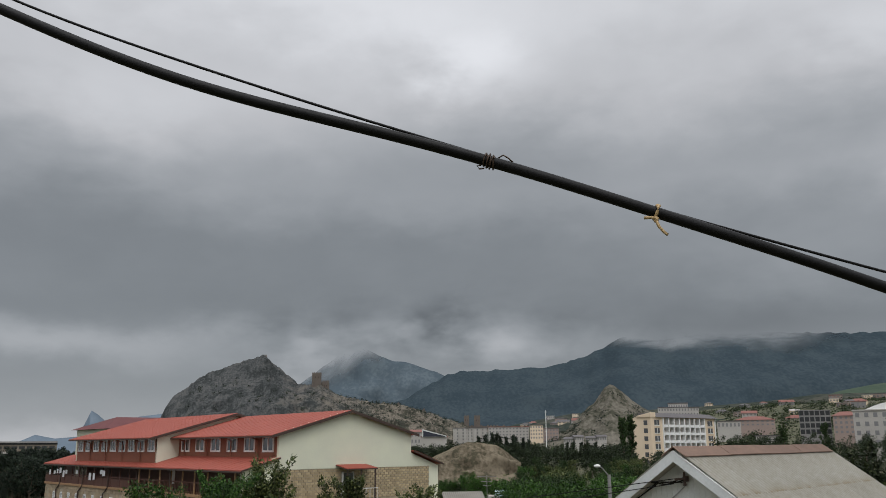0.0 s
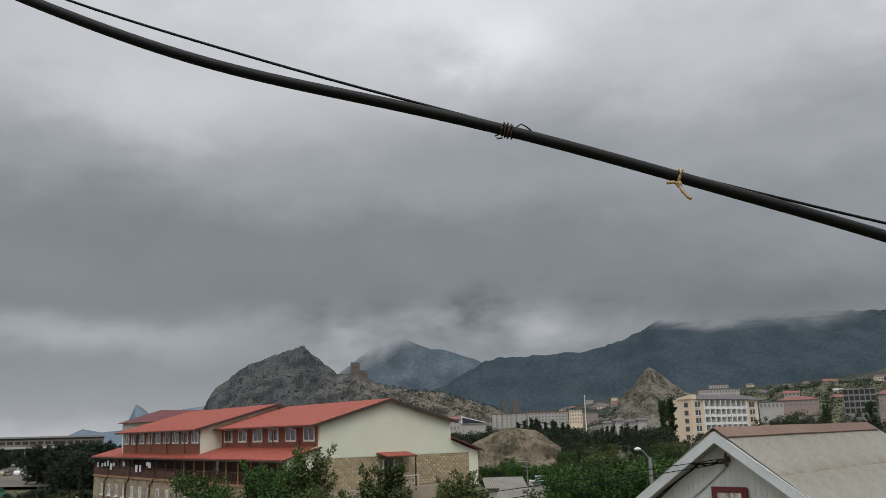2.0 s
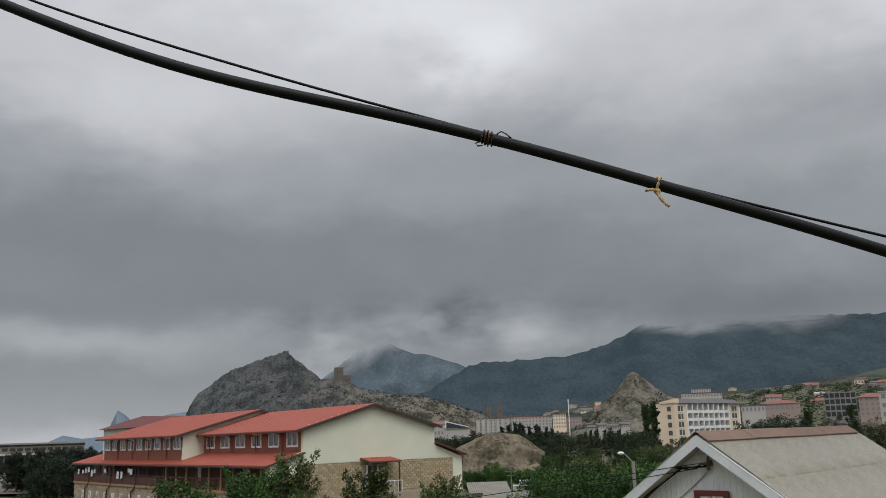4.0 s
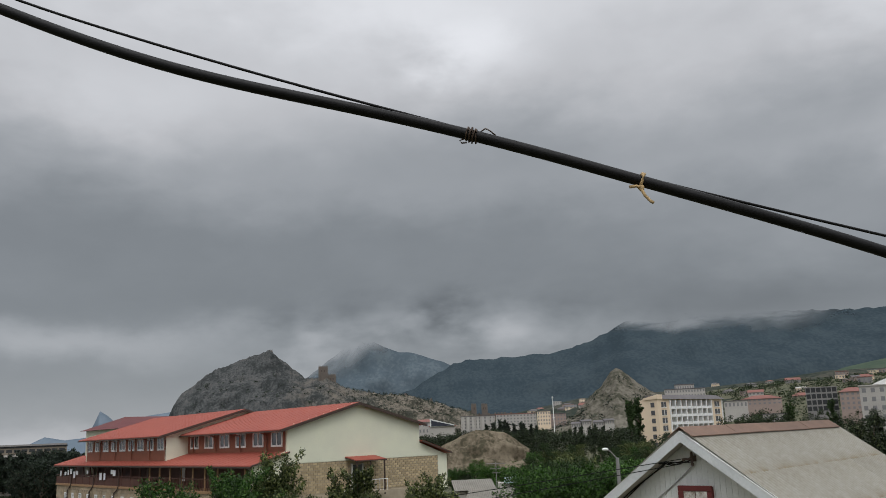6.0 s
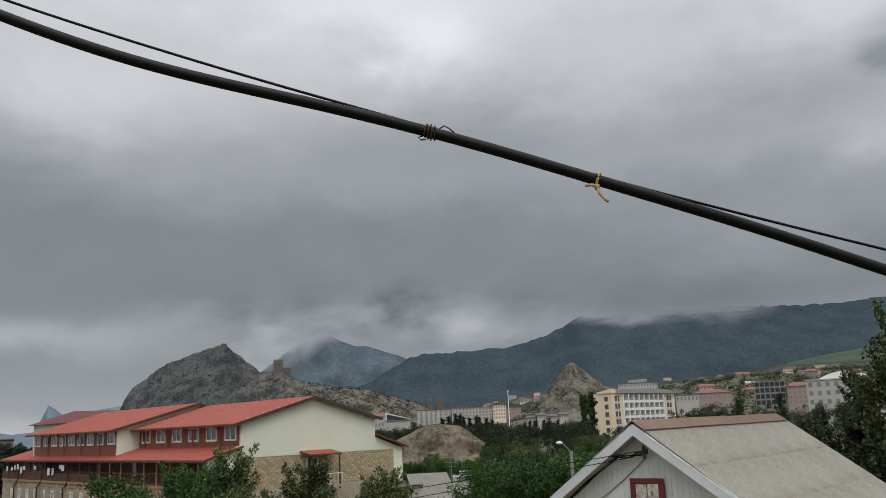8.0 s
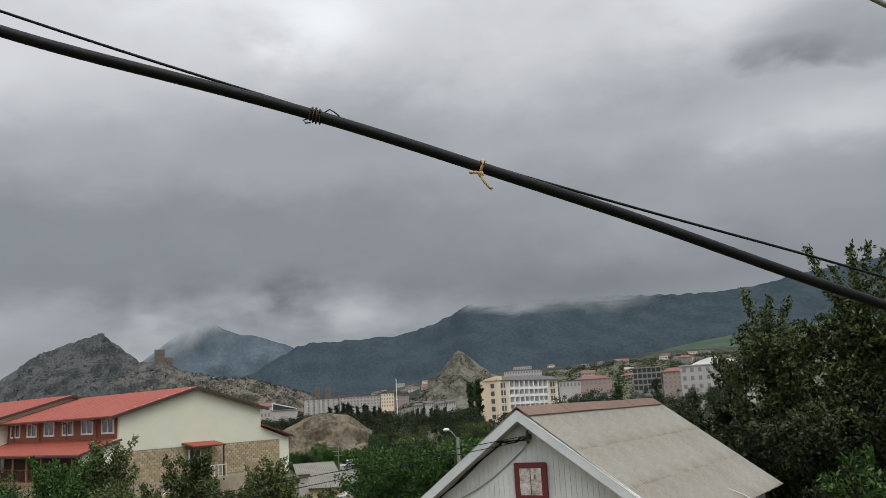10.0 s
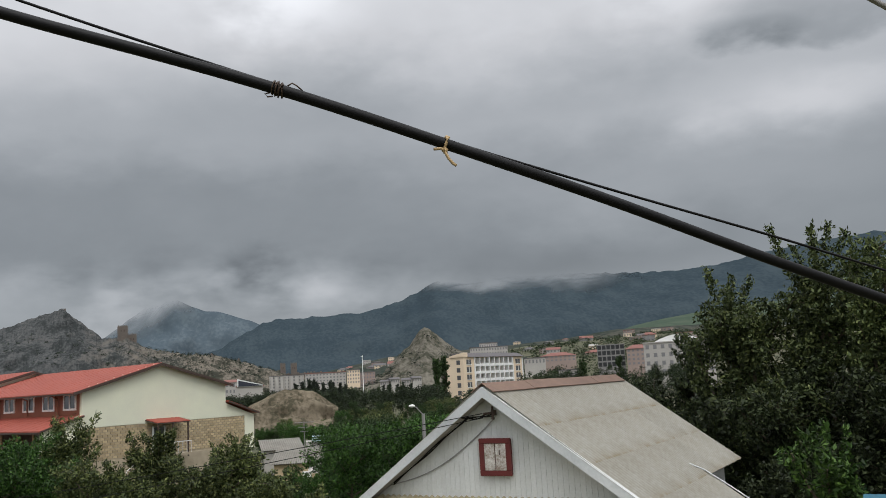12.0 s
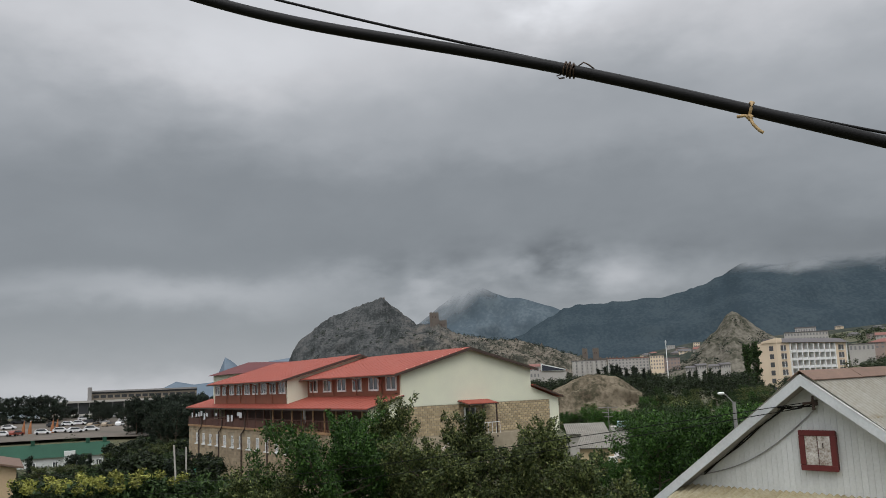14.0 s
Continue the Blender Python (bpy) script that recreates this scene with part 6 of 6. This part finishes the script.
for x in (-7, -3, 1, 5, 9):
    boxed("post", (x - 0.05, x + 0.05, 0.03, 0.13, -5.5, 0.9), M_DARKTRIM, nf)

# ---- laundry on the gallery ----
cloth = mat("white cotton", (0.72, 0.72, 0.72), (0.60, 0.60, 0.62), 0.9, 4, 30, 0.1)
rl = random.Random(3)
for y in (49.5, 47.6, 46.6, 45.4, 44.2, 43.2, 39.5, 35.0, 33.8, 31.4, 30.7):
    bm = bmesh.new()
    w, hh = rl.uniform(0.4, 0.8), rl.uniform(0.4, 0.85)
    prism(bm, [(0, 0), (w, 0.02), (w * 1.02, -hh), (w * 0.6, -hh * 0.92), (0.02, -hh * rl.uniform(0.8, 1.05))], "x", 0, 0.03)
    ob = tagged(part("laundry", bm, cloth), "white washing hung on the gallery line", "laundry", "washing on the line")
    ob.matrix_world = pose(-12.04, 74.0, EYE, 0, 0, 39) @ Matrix.Translation((-3.45, y, -2.35 - rl.uniform(0, 0.5)))

# ---- trees of the valley ----
def prototype(height, spread, leaves, size, material, label, seed, **kw):
    return broadleaf(pose(0, -400, -60), height, spread, leaves, size, material, label, seed, **kw)


protos = [
    prototype(6.0, 3.0, 12000, 0.085, L_GREEN, "fresh green broadleaf tree", 101, clumps=60, trunk_share=0.15, tuft=0.22, top=0.3),
    prototype(6.5, 2.8, 12000, 0.085, L_MID, "mid green broadleaf tree", 102, clumps=60, trunk_share=0.15, tuft=0.22, top=0.4),
    prototype(5.5, 2.8, 12000, 0.085, L_DARK, "olive green broadleaf tree", 103, clumps=60, trunk_share=0.15, tuft=0.22, top=0.3),
    prototype(7.0, 2.6, 12000, 0.085, L_MID, "mid green broadleaf tree", 104, clumps=60, trunk_share=0.12, tuft=0.2, top=0.55),
]
pines = [
    prototype(9.0, 4.2, 6500, 0.17, L_PINE, "dark green spreading pine tree", 111, clumps=60, trunk_share=0.3, tuft=0.18, top=0.1, flat=0.55),
    prototype(8.0, 3.6, 7000, 0.17, L_PINE, "dark green pine tree", 112, clumps=60, trunk_share=0.06, tuft=0.18, top=0.35),
]
cypress = prototype(8.0, 0.95, 3000, 0.15, L_PINE, "slim dark green cypress", 121, clumps=42, trunk_share=0.06, tuft=0.5, top=0.75)
poplar = prototype(12.0, 1.5, 8000, 0.16, L_MID, "tall slender grey-green poplar", 122, clumps=80, trunk_share=0.06, tuft=0.30, top=0.3)


def plant(proto, az, d, el=None, scale=1.0, lo=0.5, sink=0.15, wide=1.0):
    """A copy standing on the ground, scaled so that its top meets an elevation, if given."""
    p = polar(az, d)
    z = ground_z(p.x, p.y) - sink
    ht = HEIGHT[proto.name]
    if el is not None:
        scale = max(lo, (EYE + d * math.tan(radians(el)) - z) / ht)
    ob = copy_thing(proto, pose(p.x, p.y, z, 0, 0, (az * 131 + d * 17) % 360))
    ob.scale = (scale * wide, scale * wide, scale)
    return ob


HEIGHT = {}
for pr, hh in zip(protos + pines + [cypress, poplar], (6.0, 6.5, 5.5, 7.0, 9.0, 8.0, 8.0, 12.0)):
    HEIGHT[pr.name] = hh
rt = random.Random(17)
# green mass between the hotel and the house
for k in range(105):
    d = rt.uniform(46, 230)
    az = rt.uniform(0.8, 16.5)
    if az < 6.2 and 76 < d < 100:
        continue
    f = (d - 46) / 184
    if az < 6.3:
        top = -5.6 + 4.4 * f if d < 76 else -2.4 + 1.3 * (d - 100) / 130
    else:
        top = -2.6 + 1.65 * f ** 0.6
    top += rt.uniform(-0.35, 0.2)
    plant(rt.choice([protos[0]] * 3 + protos if d < 150 else protos[1:]), az, d, top)
# darker belts beyond, too many to count


def grove(name, stands, material, label, seed, leaf=0.24, each=60):
    rng = random.Random(seed)
    cs, rads = [], []
    for a0, a1, d0, d1, e0, e1, count in stands:
        for _ in range(count):
            az, d = rng.uniform(a0, a1), rng.uniform(d0, d1)
            p = polar(az, d)
            g = ground_z(p.x, p.y)
            top = EYE + d * math.tan(radians(rng.uniform(e0, e1)))
            ht = max(2.0, top - g)
            wd = rng.uniform(0.28, 0.5) * min(ht, 8)
            for k in range(12):
                f = rng.uniform(0.15, 1.0)
                r = wd * (1.1 - 0.75 * f) * rng.uniform(0.2, 1.0)
                a = rng.uniform(0, 6.283)
                cs.append((p.x + r * math.cos(a), p.y + r * math.sin(a), g + ht * f * 0.94))
                rads.append(wd * rng.uniform(0.25, 0.5))
    tagged(leaf_cloud(name, cs, rads, len(cs) * each, leaf, material, None, seed, 0.9), label, "trees", kind="stuff")


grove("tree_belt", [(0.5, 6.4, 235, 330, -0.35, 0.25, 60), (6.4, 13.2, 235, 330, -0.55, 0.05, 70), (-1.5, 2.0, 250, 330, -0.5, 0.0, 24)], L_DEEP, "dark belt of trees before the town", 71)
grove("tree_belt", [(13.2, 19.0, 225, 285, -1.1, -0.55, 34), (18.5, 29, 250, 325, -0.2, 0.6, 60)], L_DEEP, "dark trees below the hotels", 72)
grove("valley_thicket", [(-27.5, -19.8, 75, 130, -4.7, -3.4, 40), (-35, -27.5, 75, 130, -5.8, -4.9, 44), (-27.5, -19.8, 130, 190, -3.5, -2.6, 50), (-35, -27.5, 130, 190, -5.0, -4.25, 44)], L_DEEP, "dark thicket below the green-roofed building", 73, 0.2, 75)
for az, e in ((3.75, 0.72), (4.1, 0.85), (4.6, 1.0), (4.85, 0.95), (5.1, 0.8), (5.5, 0.72), (5.9, 0.8), (6.15, 0.7), (6.6, 0.62), (7.0, 0.5), (9.4, 0.3), (9.8, 0.35), (10.3, 0.3), (10.7, 0.4), (11.2, 0.3), (15.1, 0.0)):
    plant(cypress, az, 330 + (az * 37) % 40, e - 0.15, lo=0.3)
plant(poplar, 13.0, 270, 1.75)
plant(poplar, 13.5, 278, 1.9)
plant(poplar, 22.6, 300, 1.1)
plant(poplar, 24.9, 310, 1.2)
# by the sea side
for k in range(46):
    az = rt.uniform(-28.5, -19.5)
    plant(rt.choice(pines), az, rt.uniform(225, 250) if az > -26 else rt.uniform(300, 335), rt.uniform(-0.45, 0.05) if az > -26 else rt.uniform(-0.9, -0.2))
for az, d, e in ((-34.2, 330, 0.0), (-33.2, 325, 0.2), (-32.5, 328, 0.25), (-31.7, 322, 0.15), (-31.0, 325, 0.25), (-30.6, 330, 0.1), (-33.8, 322, -0.2), (-29.9, 335, -0.7), (-35, 330, 0.1)):
    plant(pines[0], az, d, e, wide=1.3)
    plant(pines[1], az + 0.35, d - 6, e - 0.7, wide=1.6)
for k in range(34):
    az = rt.uniform(-35, -19.8)
    d = rt.uniform(85, 180)
    f = (d - 85) / 95
    plant(rt.choice(protos[1:] + pines[1:]), az, d, -4.2 + 1.5 * f + rt.uniform(-0.3, 0.35) + (0.3 if az > -25.5 else -0.8 if az < -27.5 else 0), lo=0.3, wide=1.3)
for az, e in ((-28.6, -3.3), (-31.9, -3.2), (-25.6, -2.4), (-24.9, -2.3)):
    plant(cypress, az, 150, e, lo=0.3)
# flowering trees in the near corner
for k, (az, e) in enumerate(((-31.2, -4.75), (-28.8, -4.9), (-25.9, -4.7), (-33.5, -6.2), (-23.3, -5.0), (-20.8, -5.3), (-27.3, -5.6))):
    t = top_tree(az, e, 42, 2.3, 6000, 0.11, L_MID, "green tree with yellow flower clusters", 200 + k, clumps=50, top=0.2, tuft=0.22)
    if k in (0, 1, 2):
        rngf = random.Random(300 + k)
        hgt = EYE + 42 * math.tan(radians(e)) - t.location.z
        cs = [(rngf.gauss(0, 1.1), rngf.gauss(0, 1.1), hgt * rngf.uniform(0.9, 1.0)) for _ in range(16)]
        leaf_cloud("blossom", cs, [0.3] * 16, 1500, 0.07, L_YELLOW, t, 300 + k, 0.8, "yellow flower clusters")
for pr in protos + pines + [cypress, poplar]:
    for o in list(pr.children_recursive) + [pr]:
        bpy.data.objects.remove(o)


# scrub on the hillsides, uncounted
def scrub(name, spots, count, size, material, label, seed, leaf, each, on):
    rng = random.Random(seed)
    cs, rs_ = [], []
    dep = bpy.context.evaluated_depsgraph_get()
    while len(cs) < count:
        a0, a1, d0, d1 = rng.choice(spots)
        p = polar(rng.uniform(a0, a1), rng.uniform(d0, d1))
        hit, loc, nrm, idx, ob, mx = scene.ray_cast(dep, Vector((p.x, p.y, 900)), Vector((0, 0, -1)))
        if not hit:
            continue
        if ob.name.split(".")[0] not in on:
            count -= 1
            continue
        cs.append((loc.x, loc.y, loc.z + size * 0.3))
        rs_.append(size * rng.uniform(0.5, 1.5))
    holder = leaf_cloud(name, cs, rs_, len(cs) * each, leaf, material, None, seed, 0.8)
    tagged(holder, label, "bushes", kind="stuff")


bpy.context.view_layer.update()
scrub("scrub", [(7.6, 17, 540, 640), (-5, 3, 680, 930), (-6, 3, 800, 940), (-15, -6, 700, 850)], 520, 2.4, L_PINE, "dark scrub dotted over the hillsides", 61, 0.7, 22, ("cone_hill", "fortress_rock"))
scrub("woodland", [(17, 34, 330, 900), (17, 34, 600, 950), (3, 17, 400, 620)], 1500, 3.4, L_DEEP, "bushes and trees between the houses", 62, 0.75, 36, ("ground",))
scrub("undergrowth", [(-35, 20, 45, 240), (-35, -20, 60, 230), (18, 50, 26, 60)], 900, 2.2, L_MID, "bushes under the valley trees", 63, 0.17, 130, ("ground",))
scrub("thicket", [(27, 52, 22, 40)], 120, 1.6, L_SHADE, "dense bushes behind the white house, shade in their leaf colour", 64, 0.1, 160, ("ground",))

# ---- stone blocks of the hotel walls ----
def block_mesh(w, h):
    bmb = bmesh.new()
    box(bmb, -w / 2, w / 2, -0.05, 0.02, -h / 2, h / 2, 0.018)
    me = bpy.data.meshes.new("stone_block")
    bmb.to_mesh(me)
    bmb.free()
    me.materials.append(M_STONE)
    return me


rb = random.Random(9)
blocks = [block_mesh(0.40, 0.19), block_mesh(0.43, 0.18), block_mesh(0.36, 0.19)]
rest = bmesh.new()
row = 0
z = -2.13
while z > -4.7:
    x = 0.0 + (row % 2) * 0.23
    while x < 16.2:
        if not (6.3 < x < 7.7 and z < -2.3):
            zj = z + rb.uniform(-0.012, 0.012)
            if x > 7.7:
                ob = piece("stone_block", blocks[rb.randrange(3)], hall, x, 0.055 + rb.uniform(-0.015, 0.015), zj)
                ob.scale = (rb.uniform(0.85, 1.05), 1, rb.uniform(0.85, 1.0))
            else:
                w = rb.uniform(0.16, 0.21)
                box(rest, x - w, x + w, 0.005 + rb.uniform(-0.015, 0.015), 0.075, zj - 0.085, zj + 0.085)
        x += 0.45
    z -= 0.215
    row += 1
ob = part("stone_facing", rest, mat("shell stone courses", (0.50, 0.40, 0.25), (0.36, 0.28, 0.17), 0.9, 1.5, 18, 0.4, island=0.2), hall)
ob["kind"] = "stuff"
bm = bmesh.new()
z = -4.65
row = 0
while z > -11.6:
    y = 8 + (row % 2) * 0.36
    while y < 51.7:
        k = (y - 18) / 2.75
        if not (z < -5.0 and z > -6.7 and abs(k - round(k)) < 0.2 and k > -0.4):
            box(bm, -3.24 - rb.uniform(0, 0.02), -3.19, y - 0.33, y + 0.33, z - 0.16, z + 0.16)
        y += 0.72
    z -= 0.36
    row += 1
ob = part("stone_facing", bm, mat("sand stone courses", (0.42, 0.33, 0.22), (0.30, 0.23, 0.15), 0.9, 1.0, 12, 0.3, island=0.18), hall)
ob["kind"] = "stuff"

# white edge trim where the lower roof ends short of the ridge
bm = bmesh.new()
tube(bm, [(2.55, 4.0, -1.93), (2.8, 4.22, -2.08), (3.3, 4.3, -2.43), (4.5, 4.34, -3.28)], 0.014, 8)
part("edge_trim", bm, M_BARGE, house, "thin white edge trim")
